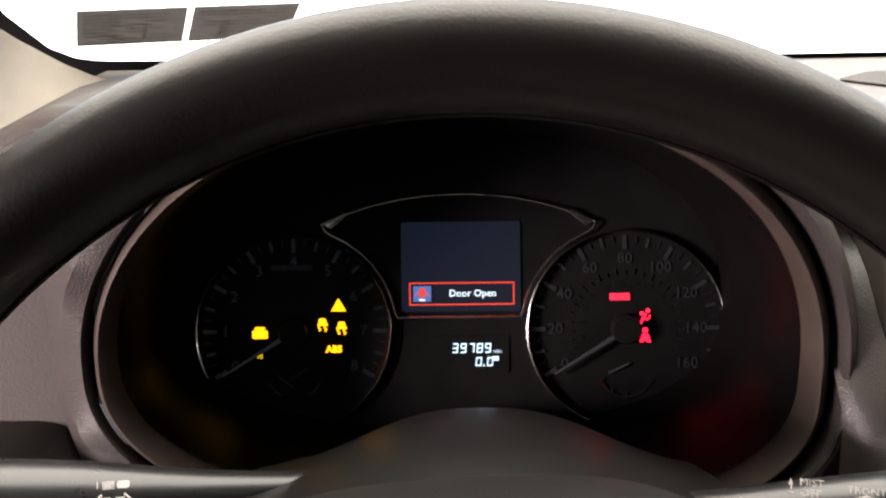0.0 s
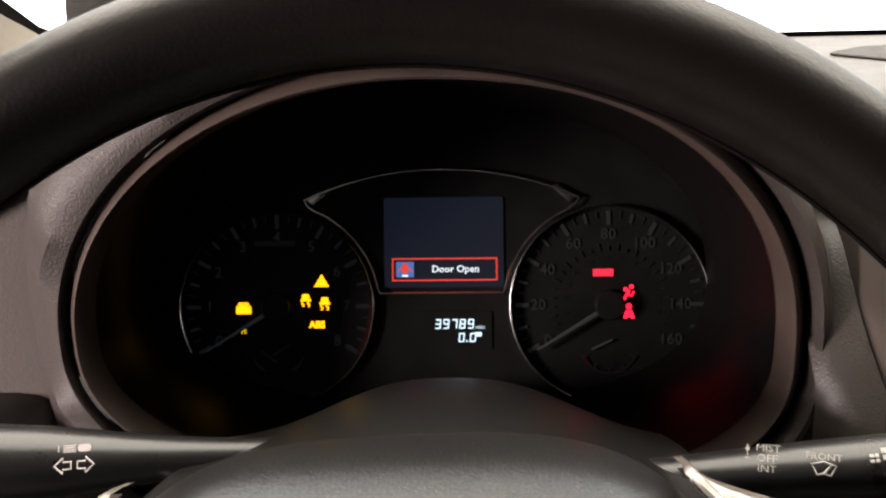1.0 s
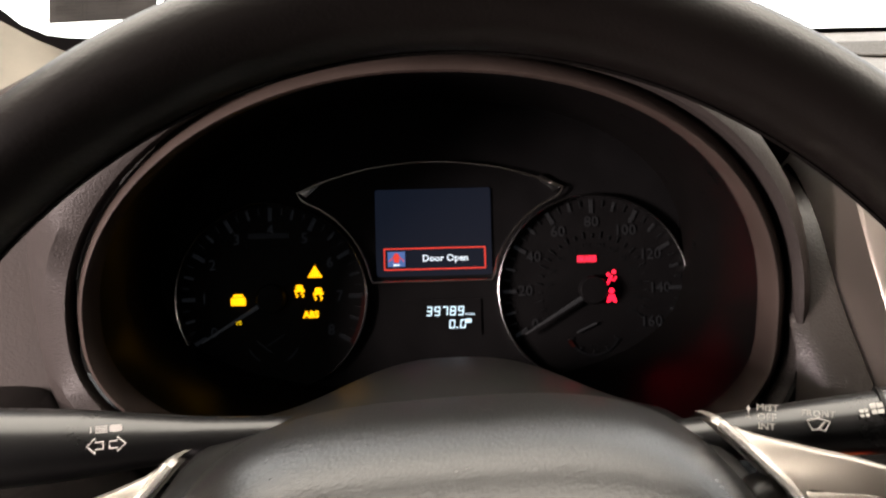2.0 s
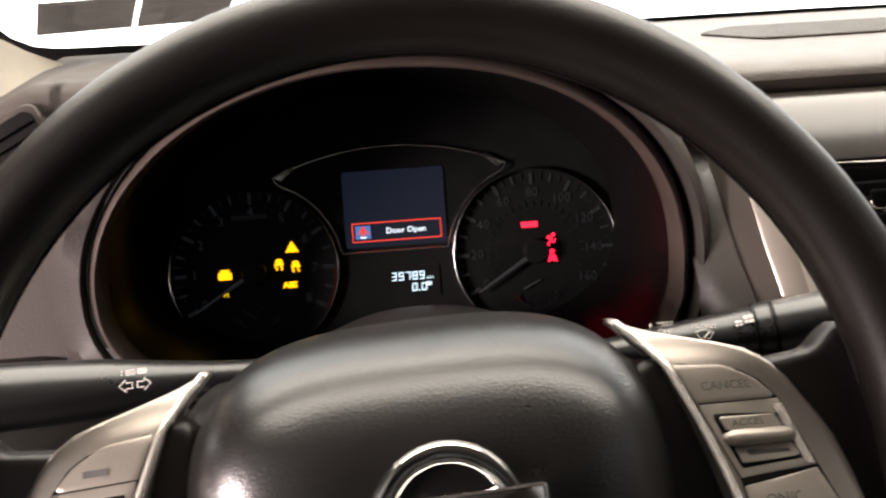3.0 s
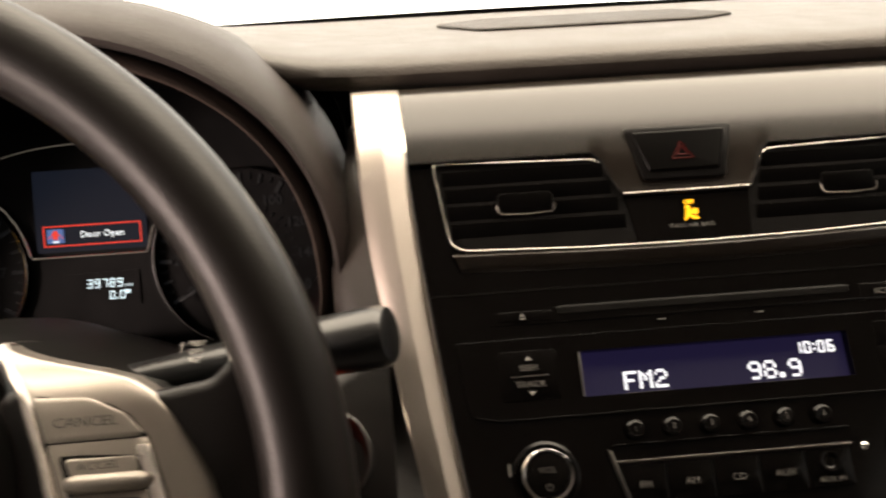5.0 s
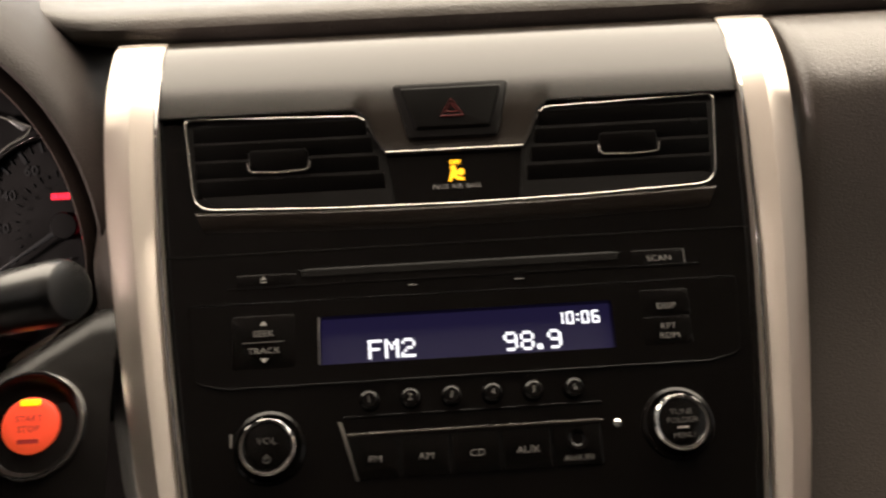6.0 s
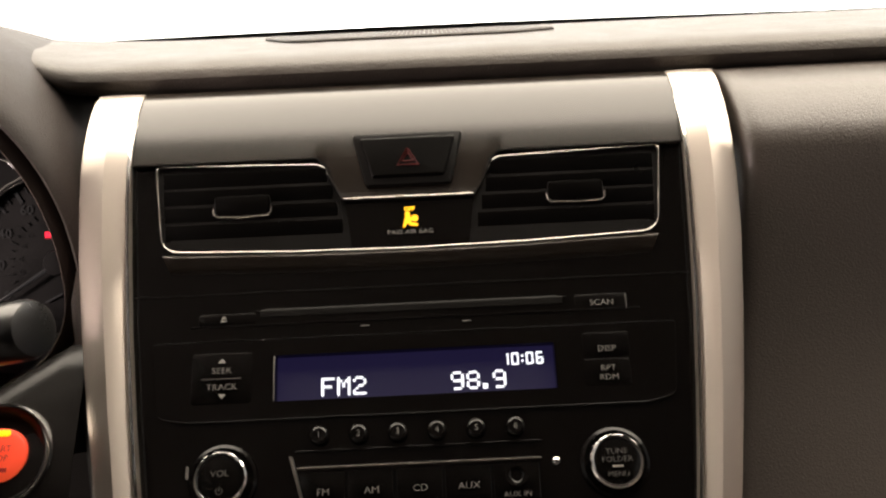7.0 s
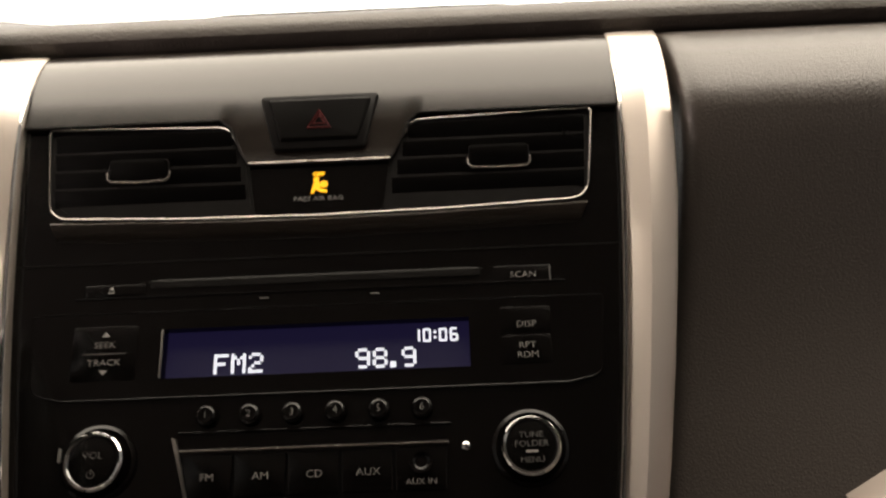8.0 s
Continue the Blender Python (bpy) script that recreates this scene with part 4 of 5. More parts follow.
# the wheel stands turned a little to the left, so the two spokes lie a few degrees off the level
for s in (1, -1):
    tilt = pose(0, 0, 0, 0, 0, 0 if s > 0 else 5.4)
    part("spoke", prism(rounded(mirrored(SPOKE, s), 8, 3), -18, -5, 4, seg=3, f=lambda x, y: 0.55 * (10.0 - 0.36 * min(46, max(-20, y)))), LEATHER, wheel, m=tilt)
    ys = levels(-51, 30, 18) + levels(32, 58.5, 24)
    plate = part("spoke_trim", cushion([(y, steps(TRIM_IN, y), steps(TRIM_OUT, y)) for y in ys], s, -12, 0, 2.4, 12, ((59.6, 74.0, 77.4, -24), (60.0, 74.6, 77.4, -33), (59.6, 75.8, 78.2, -46))), TRIM_SILVER, wheel, "satin silver plate on the spoke", tilt)
    ridge = [(s * (steps(TRIM_IN, y) + 1.6) * MM, y * MM, (trim_lift(steps(TRIM_IN, y), y) + 0.1) * MM) for y in levels(-50, 58, 36)]
    part("ridge", tube(ridge, 0.0017, 8), RIDGE, plate, "bright rounded ridge beside the airbag cover")

    def key(name, outline, z0, z1, bevel, material, label="", r=2.0, n=14):
        pts = rounded(outline, r, 4)
        lo, hi = min(p[1] for p in pts), max(p[1] for p in pts)
        return part(name, cushion([(y, *span(pts, y)) for y in levels(lo + 0.05, hi - 0.05, n)], s, z0, z1, bevel), material, plate, label)

    # dark joint under the keys, then the keys themselves
    key("joint", [(91.0, 42.0), (110, 40.8), (121.2, 35.3), (128.2, 27), (136.8, 4), (142.2, -10), (143.6, -43.6), (110.5, -45.6), (107.1, 1.6)], -0.6, 0.12, 0, LINER, r=1.6, n=24)
    top_key = key("key", [(91.6, 41.5), (109.8, 40.3), (120.6, 34.8), (127.4, 27.6), (97.4, 27.6)], 0.05, 0.85, 0.5, SILVER_KEY, "silver key with grey lettering", r=[0.8, 4, 5, 1, 0.6])
    key("key_body", [(97.6, 27.1), (127.7, 27.1), (136.3, 3.4), (107.3, 2.2)], 0.05, 0.5, 0.3, SILVER_KEY, r=0.6)
    key("rocker_well", [(101.6, 23.6), (125.4, 23.4), (132.4, 6.6), (108.4, 5.2)], 0.1, 0.75, 0.1, DARK, r=0.8)
    key("rocker_wall", [(124.4, 25.2), (128.4, 25.2), (135.8, 4.6), (132.0, 4.6)], 0.2, 1.5, 0.7, RIDGE, r=0.4)
    key("rocker_face", [(103.6, 22.6), (124.4, 22.2), (126.6, 17.6), (105.6, 17.8)], 0.6, 1.5, 0.4, SILVER_KEY, r=1)
    key("rocker_face", [(107.0, 12.6), (128.6, 12.4), (130.6, 7.8), (108.8, 6.8)], 0.6, 1.5, 0.4, SILVER_KEY, r=1)
    key("rocker_lettering_bar", [(111.0, 10.9), (126.6, 10.7), (127.2, 9.4), (111.6, 9.4)], 1.5, 1.62, 0, KEY_TEXT, r=0.2, n=3)
    roll = [(105.0, 0.8), (106.4, 2.4), (108.0, 2.8), (117.0, 2.9), (126.0, 2.8), (127.8, 2.4), (129.4, 0.8)]
    part("rocker", tube([(s * x * MM, (15.4 - 0.02 * (x - 105)) * MM, (trim_lift(x, 15.2) + z - 1.0) * MM) for x, z in roll], [0.0016, 0.0026, 0.0030, 0.0030, 0.0030, 0.0026, 0.0016], 14), SILVER_KEY, plate, "silver rocker")
    low_key = key("key", [(107.6, 1.7), (136.4, 2.9), (141.8, -10), (143.2, -43), (111.0, -45)], 0.05, 0.85, 0.5, SILVER_KEY, "silver key with grey lettering", r=1.0)
    for text, kx, ky, sz, host in (("CANCEL", 109.0, 33.2, 3.3, top_key), ("ON/OFF", 124.0, -5.4, 3.9, low_key)) if s > 0 else ():
        z = trim_lift(kx, ky) + 1.15
        m = pose(kx * MM, ky * MM, z * MM, -19.8, 0.0072 * (kx - 95) * 57, -1)
        part("lettering", words(text, sz, 0, 0, 0.0, squeeze=1.1), KEY_TEXT, host, "grey word " + text, m, smooth=False)
    if s < 0:
        for kx, ky, w in ((-112, 32.0, 9), (-124, -5.4, 14)):
            part("lettering_bar", prism(rect(-w / 2, -1.2, w / 2, 1.2), 0, 0.1), KEY_TEXT, top_key if ky > 0 else low_key, "", pose(kx * MM, ky * MM, (trim_lift(-kx, ky) + 1.0) * MM, -19, -0.0072 * (-kx - 95) * 57), smooth=False)
part("accel_lettering", words("ACCEL", 2.5, 0, 0, 0, squeeze=1.2), KEY_TEXT, wheel, "grey word ACCEL", pose(114.0 * MM, 20.2 * MM, (trim_lift(114, 20.2) + 1.8) * MM, -19.8, 8), smooth=False)
part("lower_spoke", prism(rounded([(-44, -60), (44, -60), (36, -120), (44, -166), (-44, -166), (-36, -120)], 10, 4), -14, -2, 4, seg=3), LEATHER, wheel)

# airbag cover: a domed cushion with a rounded upper edge
rows = []
PX = 1.5
rings = 26
for i in range(rings + 1):
    s = i / rings
    row = []
    for k in range(72):
        a = 2 * math.pi * k / 72
        c, sn = math.cos(a), math.sin(a)
        p = 3.6
        x = math.copysign(abs(c) ** (2 / p), c) * 89.5
        y = math.copysign(abs(sn) ** (2 / p), sn) * (63 if sn > 0 else 92)
        x *= 1 - 0.07 * max(0, y / 63) ** 2
        if sn > 0:
            y += 3 * (1 - (x / 89.5) ** 2)
        w = -28 + 62 * (1 - s ** 4.5) ** 0.5
        w -= 0.0042 * max(0, y * s) ** 2
        row.append(((PX + x * s) * MM, y * s * MM, w * MM))
    rows.append(row)
bm = loft(rows, True)
bmesh.ops.remove_doubles(bm, verts=bm.verts, dist=1e-7)
part("airbag_cover", bm, PAD, wheel, "dark grained airbag cover", pose(0, 0, 0, 0, 0, 2.7))
emblem = part("emblem", lathe([(17.0, -3), (17.4, 0.6), (18.8, 2.6), (21.2, 3.4), (23.8, 2.8), (25.2, 1.0), (25.4, -3)], 64), CHROME, wheel, "chrome ring with a bar, without lettering", pose(5 * MM, 1.5 * MM, 33.4 * MM, -3, 0, 2.7))
part("bar", prism(rounded(rect(-31.5, -1.0, 31.5, 9.2), 1.2), -2, 4.0, 1.6), CHROME, emblem)
part("backing", lathe([(0, -0.6), (18.9, -0.6)], 40), PAD, emblem)

# ---- middle panel with radio ----
STACK = pose(MID, 0.344, 0.95, 90 - 30.73)


def half_width(v):
    """Half the width of the middle panel at height v (millimetres, 0 at the head of the vents)."""
    return 145 if v > 0 else 145 - 0.055 * abs(v) - 0.00026 * v * v


def strip_outer(v):
    return half_width(v) + (25.5 if v > -40 else 25.5 - 0.045 * (-40 - v))


# upper pad, rolling back under the dashboard edge
pad = thing("dashboard_middle_pad", STACK, "smooth dark upper pad above the middle vents", "dashboard pad")
prof = [(-30, -6), (-14, -0.6), (-6, 1.2), (2, 1.4), (12, 0.5), (24, -1.6), (32, -3.8), (40, -6.8), (47, -10.4), (53, -15), (57, -20), (59.5, -28), (60.5, -55)]
# the pad ends along the heads of the vents and dips between them round the hazard key
rows = []
for i in range(81):
    u = -145.5 + 291 * i / 80
    a = abs(u)
    foot = 1.5 if a > 45 else (1.5 - 25 * (45 - a) / 10 if a > 35 else -23.5)
    row = []
    for v, w in prof:
        vv = max(v, foot)
        ww = w if v >= foot else 1.4 - 0.02 * max(0, -foot)
        row.append((u * (1 + 0.0001 * max(0, vv)) * MM, vv * MM, (ww if v >= foot else ww - 3 * (foot - v) / 30) * MM))
    rows.append(row)
part("skin", loft(rows), SKIN, pad)
foot_line = []
for i in range(61):
    u = -144 + 288 * i / 60
    a = abs(u)
    foot_line.append((u * MM, (1.2 if a > 45 else (1.2 - 25 * (45 - a) / 10 if a > 35 else -23.8)) * MM, 1.5 * MM))
part("lower_edge", tube(foot_line, 0.0007, 6), DARK, pad)

fascia = thing("centre_console_panel", STACK, "glossy black console panel holding vents and radio", "console panel")
edge_r = [(half_width(v), v) for v in (3, -30, -60, -90, -120, -150, -180, -215, -250)]
LCD_BOX = (-67.6, -125.6, 67.6, -103.2)


def windowed(edges, z0, z1):
    """A plate between (half width, height) rows, with the display's window cut through it."""
    bm = bmesh.new()
    _, y0, x1, y1 = LCD_BOX
    at_y = [(-v, x) for x, v in edges]
    up = [(x, v) for x, v in edges if v > y1] + [(steps(at_y, -y1), y1)]
    mid = [(steps(at_y, -y1), y1), (steps(at_y, -y0), y0)]
    low = [(steps(at_y, -y0), y0)] + [(x, v) for x, v in edges if v < y0]
    for run in (up, low):
        prism(run + [(-x, v) for x, v in run[::-1]], z0, z1, 0, bm)
    prism([(x1, y1), mid[0], mid[1], (x1, y0)], z0, z1, 0, bm)
    prism([(-x1, y1), (-mid[0][0], y1), (-mid[1][0], y0), (-x1, y0)], z0, z1, 0, bm)
    return bm


part("panel", windowed(edge_r, -14, -1.5), GLOSS, fascia)
# chamfered ledge under the vents
rows = []
for v, w in ((-48.5, -1.4), (-49.5, 1.2), (-51, 2.2), (-55.5, 0.9), (-58, -0.4), (-59, -1.6)):
    half = 126 + (v + 48.5) * 0.45
    rows.append([(half * (i / 12 - 1) * MM, (v - 2.7 * math.cos(math.pi * (i / 24 - 0.5))) * MM, w * MM) for i in range(25)])
part("ledge", loft(rows), SKIN, fascia, "dark brown-grey ledge under the vents")
# fine panel joints and edge
part("joint", prism(rect(-139, -70.6, 139, -70.0), -1.5, -1.1, 0), LINER, fascia)

# chrome line round both vents and the passenger lamp
VENT = [(-131.8, 0), (-45, -2.6), (-34, -22.8), (34, -22.8), (45, -2.6), (131.8, 0), (125.8, -47.8), (60, -50.4), (0, -51.2), (-60, -50.4), (-125.8, -47.8)]
vline = rounded(VENT, [3, 8, 2, 2, 8, 3, 11, 0, 0, 0, 11], 6)
part("vent_bezel", tube([(x * MM, y * MM, 1.2 * MM) for x, y in vline], 0.00036, 8, True), BRIGHT, fascia, "thin chrome line round the vents")
part("vent_recess", prism(vline, -1.4, -0.9, 0), LINER, fascia)


def air_vent(s):
    ob = thing("air_vent", STACK, "black slatted air vent with a chrome-edged tab", "air vent", "middle air vents")
    shape = [(s * x, y) for x, y in ((-130, -1.6), (-46, -4.2), (-36, -22), (-31, -48.6), (-60, -48.6), (-117, -46), (-125, -39))]
    part("mouth", prism(rounded(shape, [2, 4, 1, 1, 0, 4, 6], 4), -0.8, -0.5, 0), LINER, ob)
    for y in (-9.0, -18.6, -28.2, -37.8):
        x0 = -128.5 + (abs(y) * 0.09)
        x1 = -44 + (abs(y) - 4) * 0.28
        blade = [(s * x0, y - 3.7), (s * x1, y - 4.0), (s * x1, y + 3.7), (s * x0, y + 4.0)]
        part("slat", prism(blade, -0.4, 0.8, 0.25, f=lambda x, yy, c=y: 0.42 * (yy - c)), SLAT, ob)
    cx = s * -85.6
    part("tab", prism(rounded(rect(cx - 14.3, -30.0, cx + 14.3, -19.4), 2.4), 1.4, 3.4, 1.2, f=lambda x, y: 0.30 * (y + 24)), SLAT, ob, "small adjusting tab")
    tabline = [(cx - 14.9, -25.4), (cx - 14.6, -28.6), (cx - 12.8, -30.3), (cx, -30.9), (cx + 12.8, -30.3), (cx + 14.6, -28.6), (cx + 14.9, -25.4)]
    part("tab_edge", tube([(x * MM, y * MM, 2.6 * MM) for x, y in tabline], 0.00055, 6), BRIGHT, ob)
    return ob


air_vent(1)
air_vent(-1)

hazard = thing("hazard_button", STACK, "black trapezoid hazard button with a dark red triangle", "button")
HZ = [(-25.6, 10.8), (25.6, 10.8), (18.7, -12.4), (-18.7, -12.4)]
part("surround", prism(rounded([(-29.4, 13.4), (29.4, 13.4), (22.0, -16.6), (-22.0, -16.6)], 2.5), 0.6, 2.4, 0.9), LINER, hazard)
part("cap", prism(rounded(HZ, 2.0), 1.4, 3.6, 1.6, seg=4, f=lambda x, y: 0.0006 * y * y), SLAT, hazard)
h = bmesh.new()
for q in (1.0, 0.52):
    t = [(0, 5.0 * q - 1.6), (-5.6 * q, -4.4 * q - 1.6), (5.6 * q, -4.4 * q - 1.6)]
    tube([(x * MM, y * MM, 3.75 * MM) for x, y in t], 0.0006, 5, True, h)
part("triangle", h, HAZARD_RED, hazard)

lampbox = thing("passenger_airbag_lamp", STACK, "black lamp panel with an amber airbag symbol lit", "indicator lamp")
part("panel", prism(rounded([(-33.2, -23.8), (33.2, -23.8), (29.6, -49.4), (-29.6, -49.4)], 1), -0.8, -0.2, 0), GLOSS, lampbox)
g = words("OFF", 2.2, -0.2, -29.6, 0.2, bold=0.22)
lathe([(0, 0.2), (1.5, 0.2)], 16, (-1.2, -32.4), g)
prism(rounded([(-3.4, -37.4), (0.2, -38.0), (1.2, -34.4), (-0.4, -33.2), (-2.4, -33.8)], 0.9, 3), -0.1, 0.2, bm=g)
prism(rounded([(-0.4, -38.6), (3.8, -39.2), (4.2, -37.8), (0.4, -36.8)], 0.5, 2), -0.1, 0.2, bm=g)
prism(rounded([(-4.0, -39.4), (-2.6, -39.6), (-1.6, -37.4), (-3.0, -37.0)], 0.4, 2), -0.1, 0.2, bm=g)
lathe([(0, 0.2), (1.9, 0.2)], 16, (2.4, -34.8), g)
part("symbol", g, AMBER, lampbox, "amber seated figure sign")
part("lettering", words("PASS AIR BAG", 2.5, 0, -42.1, 0.0, squeeze=1.12), PRINT_DIM, lampbox, "small grey words PASS AIR BAG", smooth=False)

# ---- radio ----
radio = thing("car_radio", STACK, "glossy black car radio with a lit violet display", "radio")
R0 = [(-128, -95), (-124, -131), (-110, -134), (110, -134), (124, -131), (128, -95)]
part("body", windowed([(127.2, -95), (127.6, -97), (124, -129.5), (121, -132.2), (110, -134)], -1.4, -0.4), GLOSS, radio)
# disc slot with its lips
part("disc_slot", prism(rounded(rect(-76, -83.2, 74, -80.4), 1.2), -1.5, -1.0, 0), LINER, radio)
part("slot_lip", prism([(-110, -87.6), (112, -87.6), (112, -86.9), (-110, -86.9)], -1.6, -0.9, 0.2), BUTTON, radio)
part("slot_lip", prism([(-78, -80.2), (76, -80.2), (70, -79.2), (-72, -79.2)], -1.6, -1.2, 0.1), SLAT, radio)
for x in (-24, 26):
    part("slot_dot", prism(rounded(rect(x - 2.2, -90.4, x + 2.2, -89.8), 0.2, 2), -1.0, -0.8), PRINT_DIM, radio)


def label(host, items, material=PRINT_DIM, z=0.0, name="lettering"):
    g = bmesh.new()
    for text, size, x, y in items:
        words(text, size, x, y, z, g, squeeze=1.12)
    return part(name, g, material, host, "grey " + " ".join(i[0] for i in items), smooth=False)


def tri_mark(x, y, s, up, z=0.0, bm=None):
    return prism([(x - s, y), (x + s, y), (x, y + s * 1.2 * up)], z - 0.05, z + 0.1, bm=bm)


eject = part("eject_button", prism(rounded(rect(-106, -86.4, -78, -81.0), 1), -1.6, -1.15, 0.15), BUTTON, radio)
g = tri_mark(-93.6, -83.6, 1.5, 1, -1.05)
prism(rect(-95.1, -85.0, -92.1, -84.4), -1.1, -0.95, bm=g)
part("eject_mark", g, MARK, eject, smooth=False)
scan = part("scan_button", prism(rounded(rect(80, -88.0, 106, -79.6), 1), -1.6, -1.15, 0.15), BUTTON, radio)
label(scan, [("SCAN", 3.0, 93.2, -84.0)], z=-1.05)
part("scan_edge", prism(rect(105.0, -87.4, 105.5, -80.2), -1.2, -1.0), FAINT, scan, smooth=False)
seek = part("seek_button", prism(rounded(rect(-108, -125.6, -79, -101.0), 2), -0.6, -0.15, 0.12), BUTTON, radio)
label(seek, [("SEEK", 3.0, -93.4, -109.6), ("TRACK", 3.0, -93.2, -117.6)], z=-0.05)
g = tri_mark(-93.4, -105.8, 1.9, 1, -0.05)
tri_mark(-93.0, -121.0, 1.9, -1, -0.05, g)
part("seek_divider", prism(rect(-103, -113.7, -84, -113.3), -0.2, -0.08), FAINT, seek, smooth=False)
part("seek_marks", g, MARK, seek, smooth=False)
disp = part("disp_button", prism(rounded(rect(81.6, -112.0, 104, -99.6), 1), -0.6, -0.15, 0.12), BUTTON, radio)
label(disp, [("DISP", 3.0, 93.0, -107.6)], z=-0.05)
rpt = part("repeat_button", prism(rounded(rect(81.2, -125.4, 103.4, -112.6), 1), -0.6, -0.15, 0.12), BUTTON, radio)
label(rpt, [("RPT", 2.9, 92.8, -117.2), ("RDM", 2.9, 92.8, -121.6)], z=-0.05)
lcd = part("display", prism(rect(-69, -127, 69, -102), -9.5, -6.5, 0), LCD, radio, "dark violet lit display")
part("display_edge", prism(rect(-68.4, -125.4, -67.8, -103.6), -0.4, 0.9, 0.2), PRINT_DIM, radio)
part("station_text", dots("FM2", -46.2, -123.1, 1.285, -6.3), LCD_WHITE, lcd, "white dot-matrix letters FM2", smooth=False)
part("frequency_text", dots("98.9", 16.8, -123.1, 1.285, -6.3), LCD_WHITE, lcd, "white dot-matrix figures 98.9", smooth=False)
part("clock_text", segments("10:06", 42.0, -112.2, 3.7, 6.2, 4.9, 0.95, -6.3, slant=0.0), LCD_WHITE, lcd, "white clock figures 10:06", smooth=False)
for x in (-45.6, -38.0, -30.4, 16.6, 24.2, 31.8, 38.6):
    part("underline", prism(rect(x, -124.9, x + 6.2, -124.6), -6.4, -6.3), PRINT_DIM, lcd, smooth=False)
part("radio_edge", tube([(x * MM, y * MM, -0.45 * MM) for x, y in rounded(R0, [2, 6, 2, 2, 6, 2], 4)], 0.0003, 5, True), BUTTON, radio)

# preset keys
shelf = prism(rounded(rect(-58, -150.2, 58, -149.2), 0.4), -1.6, -0.7, 0.3)
part("preset_shelf", shelf, BUTTON, radio)
for i in range(6):
    x = -46.2 + 18.44 * i
    k = part("preset_key", lathe([(4.6, -1.6), (4.6, 1.2), (4.2, 2.2), (3.2, 2.8), (0, 2.4)], 24, (x, -142.9)), BUTTON, radio, "small round preset key")
    part("figure", words(str(i + 1), 3.1, x, -142.9, 2.9), PRINT_DIM, k, "grey figure", smooth=False)


def knob(cx, cy, lines, name):
    k = part(name, lathe([(16.4, -1.6), (16.0, 0.2), (14.6, 0.8), (13.2, 0.2), (12.6, 0.2), (12.6, 4.0), (12.2, 5.2)], 48, (cx, cy)), BUTTON, radio, "round black knob with a chrome ring")
    part("ring", lathe([(12.4, 3.2), (12.3, 5.4), (11.6, 6.2), (10.8, 6.0), (10.3, 5.2)], 48, (cx, cy)), CHROME, k)
    part("cap", lathe([(10.4, 5.2), (8.0, 5.7), (0, 6.0)], 40, (cx, cy)), BUTTON, k)
    g = bmesh.new()
    for text, size, dy in lines:
        words(text, size, cx, cy + dy, 6.15, g, squeeze=1.1)
    part("lettering", g, FAINT, k, "faint grey " + " ".join(t for t, _, _ in lines), smooth=False)
    return k


vol = knob(-91, -161, (("VOL", 3.0, 2.2),), "volume_knob")
power = arc(-91, -166.5, 1.5, 120, 420, 0.4, 6.2)
prism(rect(-91.2, -166.4, -90.8, -164.4), 6.0, 6.2, bm=power)
part("power_mark", power, FAINT, vol)
tune = knob(91, -161.5, (("TUNE", 2.6, 4.2), ("FOLDER", 2.6, 0.6), ("MENU", 2.4, -6.0)), "tuning_knob")
part("push_bar", prism(rect(88.5, -164.4, 93.5, -163.5), 6.0, 6.2), INK_GREY, tune)
# Small chrome dome added only to make the glint beside the knob.
part("glint_dome", lathe([(2.2, -1.4), (2.0, -0.7), (1.3, 0.0), (0.6, 0.3), (0, 0.4)], 18, (64, -159.5)), CHROME, radio)
part("slot_lamp", prism(rounded(rect(-108.5, -160, -107.4, -154), 0.4), -1.4, -0.6), PRINT_DIM, radio)

# row of source keys under a chrome line
part("source_frame", prism([(-60.6, -151.6), (-58.8, -152.2), (-52.0, -177.4), (-53.2, -177.6)], -1.5, 1.0, 0.4), GUN, radio)
part("source_line", tube([(-56.6 * MM, -157.6 * MM, 0.6 * MM), (57.0 * MM, -157.8 * MM, 0.6 * MM)], 0.0006, 6), BRIGHT, radio, "thin chrome line over the source keys")
for i, text in enumerate(("FM", "AM", "CD", "AUX", "AUX IN")):
    x0, x1 = -56.0 + 22.5 * i, -34.0 + 22.5 * i
    k = part("source_key", prism(rounded([(x0, -159.2), (x1, -159.2), (x1 - 0.4, -177.0), (x0 + (2.4 if i == 0 else 0.4), -177.0)], 1), -1.4, -0.2, 0.5), BUTTON, radio)
    if i < 4:
        label(k, [(text, 3.2, (x0 + x1) / 2 + 0.4, -168.8)], z=0.0)
    else:
        label(k, [(text, 2.5, (x0 + x1) / 2, -173.6)], z=0.0)
        part("socket", lathe([(5.2, -0.4), (5.0, 0.9), (4.0, 1.0), (2.6, 0.2), (2.2, -1.0), (0, -1.2)], 28, ((x0 + x1) / 2, -165.4)), BUTTON, k, "round auxiliary socket")

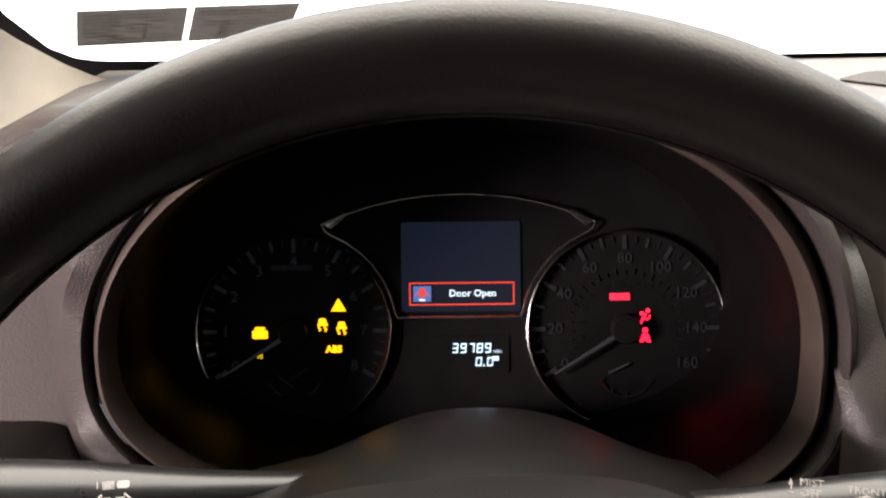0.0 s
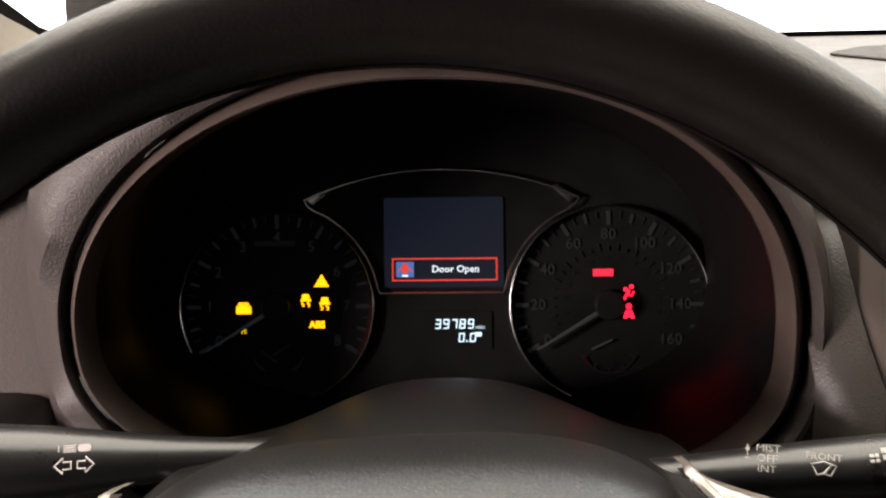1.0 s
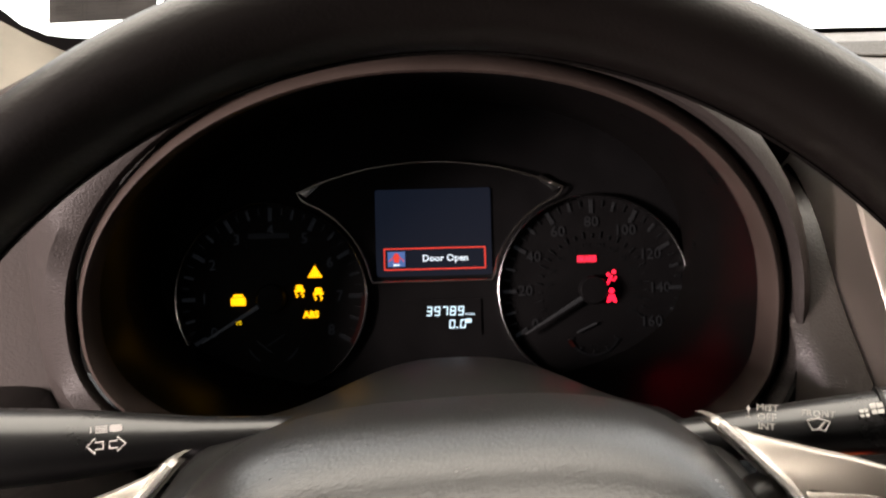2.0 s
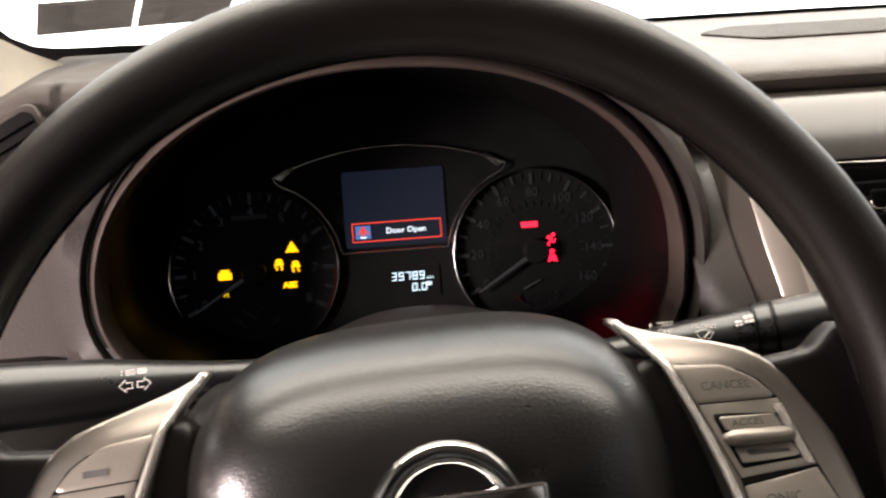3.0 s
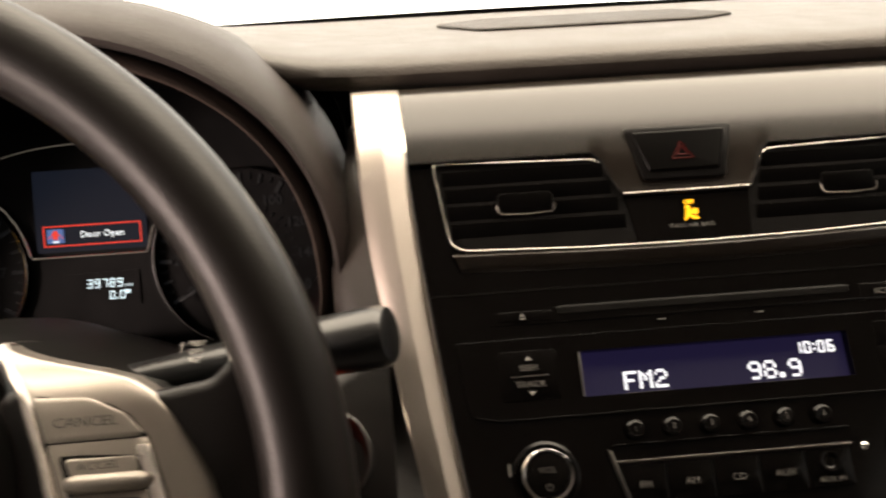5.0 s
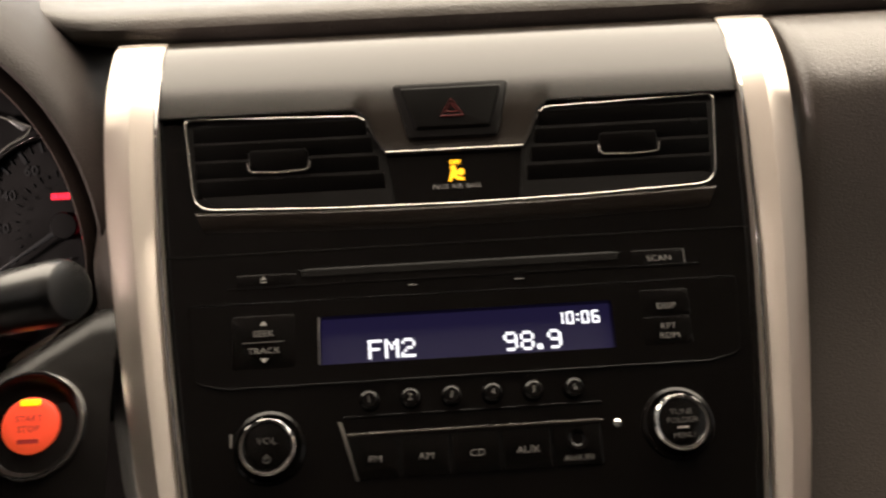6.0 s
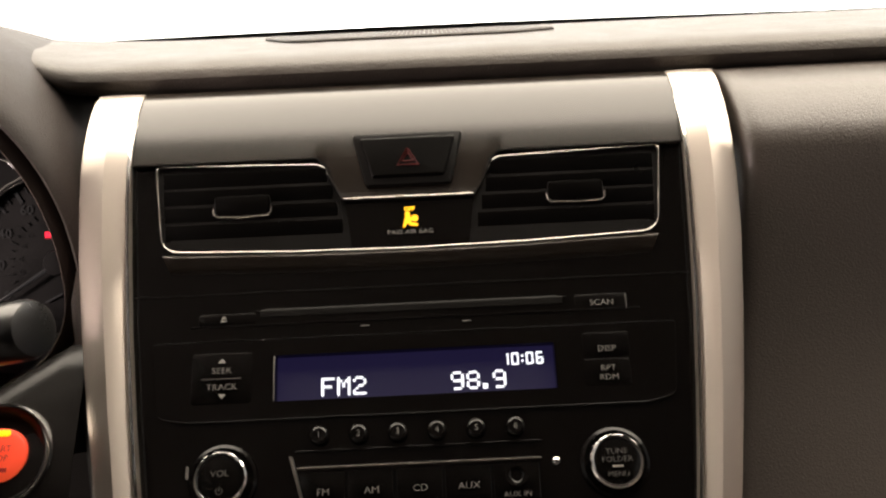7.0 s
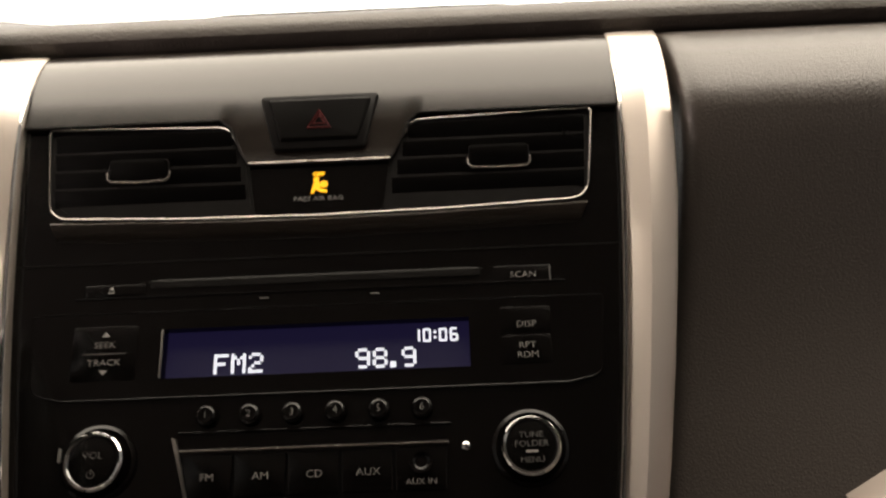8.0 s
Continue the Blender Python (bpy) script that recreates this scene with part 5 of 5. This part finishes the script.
# ---- silver strips either side of the panel ----
STRIP = [(54.6, -50), (54.3, -16.5), (53, -13), (45, -7.0), (36, -2.6), (24, 2.4), (12, 6.0), (0, 8.0), (-20, 9.2), (-50, 9.4), (-90, 9.4), (-130, 9.4), (-170, 9.4), (-215, 9.4)]
for s in (-1, 1):
    strip = thing("console_side_strip", STACK, "satin silver strip along the edge of the console", "trim strip", "console side strips")
    rows = []
    for v, w in STRIP:
        i, o = half_width(v), strip_outer(v)
        if v > 0:
            i, o = i + 1.0 * v / 55, o + 2.0 * v / 55
        crease = max(0.15, min(1.5, (45 - v) / 40))
        ridge = i + (o - i) * 0.46
        rows.append([(s * x * MM, v * MM, z * MM) for x, z in ((i, w - 16), (i, w - 3.6 * crease - 0.8), (i + 0.9, w - 3.0 * crease), (ridge, w), (ridge, w), (o - 1.2, w - 2.6 * crease), (o, w - 2.6 * crease - 1.6), (o - 2.0, w - (48 if s < 0 else 16)))])
    # smooth along the length
    fine = []
    for a, b in zip(rows, rows[1:]):
        fine.append(a)
        fine.append([tuple((Vector(p) + Vector(q)) / 2) for p, q in zip(a, b)])
    fine.append(rows[-1])
    body = loft([r[:4] for r in fine])
    loft([r[4:] for r in fine], bm=body)
    part("strip", body, SILVER, strip)
    inner = [(s * (half_width(v) + 0.4 + 0.018 * max(0, v)) * MM, v * MM, (w - 3.6) * MM) for v, w in STRIP[3:]]
    part("bright_edge", tube(inner, 0.0009, 6), CHROME, strip)

# grained panel between the instrument hood and the silver strip
rows = []
for v, w in [(54, -26), (40, -12), (24, -2), (8, 4)] + [(-14 * k, 6.5) for k in range(1, 16)]:
    o = strip_outer(v)
    edge = STACK @ Vector((-(o - 0.6) * MM, v * MM, (w - (43 if v > -20 else 43 - 0.14 * (-20 - v))) * MM))
    far = max(0.0, min(1.0, (edge.z - 0.90) / 0.06))
    deep = Vector((0.1715 + 0.014 * far, max(0.352 + 0.070 * far, edge.y + 0.02), edge.z + 0.004))
    rows.append([edge.lerp(deep, k / 6) + Vector((-0.004 * math.sin(math.pi * k / 6), 0, 0)) for k in range(7)])
tagged(link("dashboard_cheek", loft(rows), PANEL), "dark grained panel between hood and silver strip", "dashboard", kind="structure")

# ---- start button on the driver's side ----
start = thing("start_button", STACK @ pose(-0.1950, -0.1450, 0), "round red lit start button in a chrome ring", "start button")
part("ring", lathe([(24.5, -6), (24.0, 2.6), (23.0, 4.0), (22.2, 4.2)], 56), CHROME, start)
part("well", lathe([(22.25, 4.15), (21.4, 2.6), (19.6, 0.4), (17, -0.6), (13.2, -0.8), (0, -0.8)], 48), LINER, start)
cap = part("cap", lathe([(12.6, -1.0), (12.4, 2.2), (11.6, 3.0), (8, 3.5), (0, 3.8)], 48), START, start, "glowing red button cap")
part("lamp", prism(rounded(rect(-4.6, 8.4, 4.6, 11.4), 1.3), 2.6, 3.9, 0.3), AMBER, start, "small amber lamp")
g = bmesh.new()
words("START", 2.9, 0, 2.6, 3.9, g)
words("STOP", 2.9, 0, -1.8, 3.9, g)
prism(rect(-4.6, -8.0, 4.6, -6.2), 3.4, 3.6, bm=g)
part("lettering", g, START_TEXT, cap, "dark words START STOP", smooth=False)
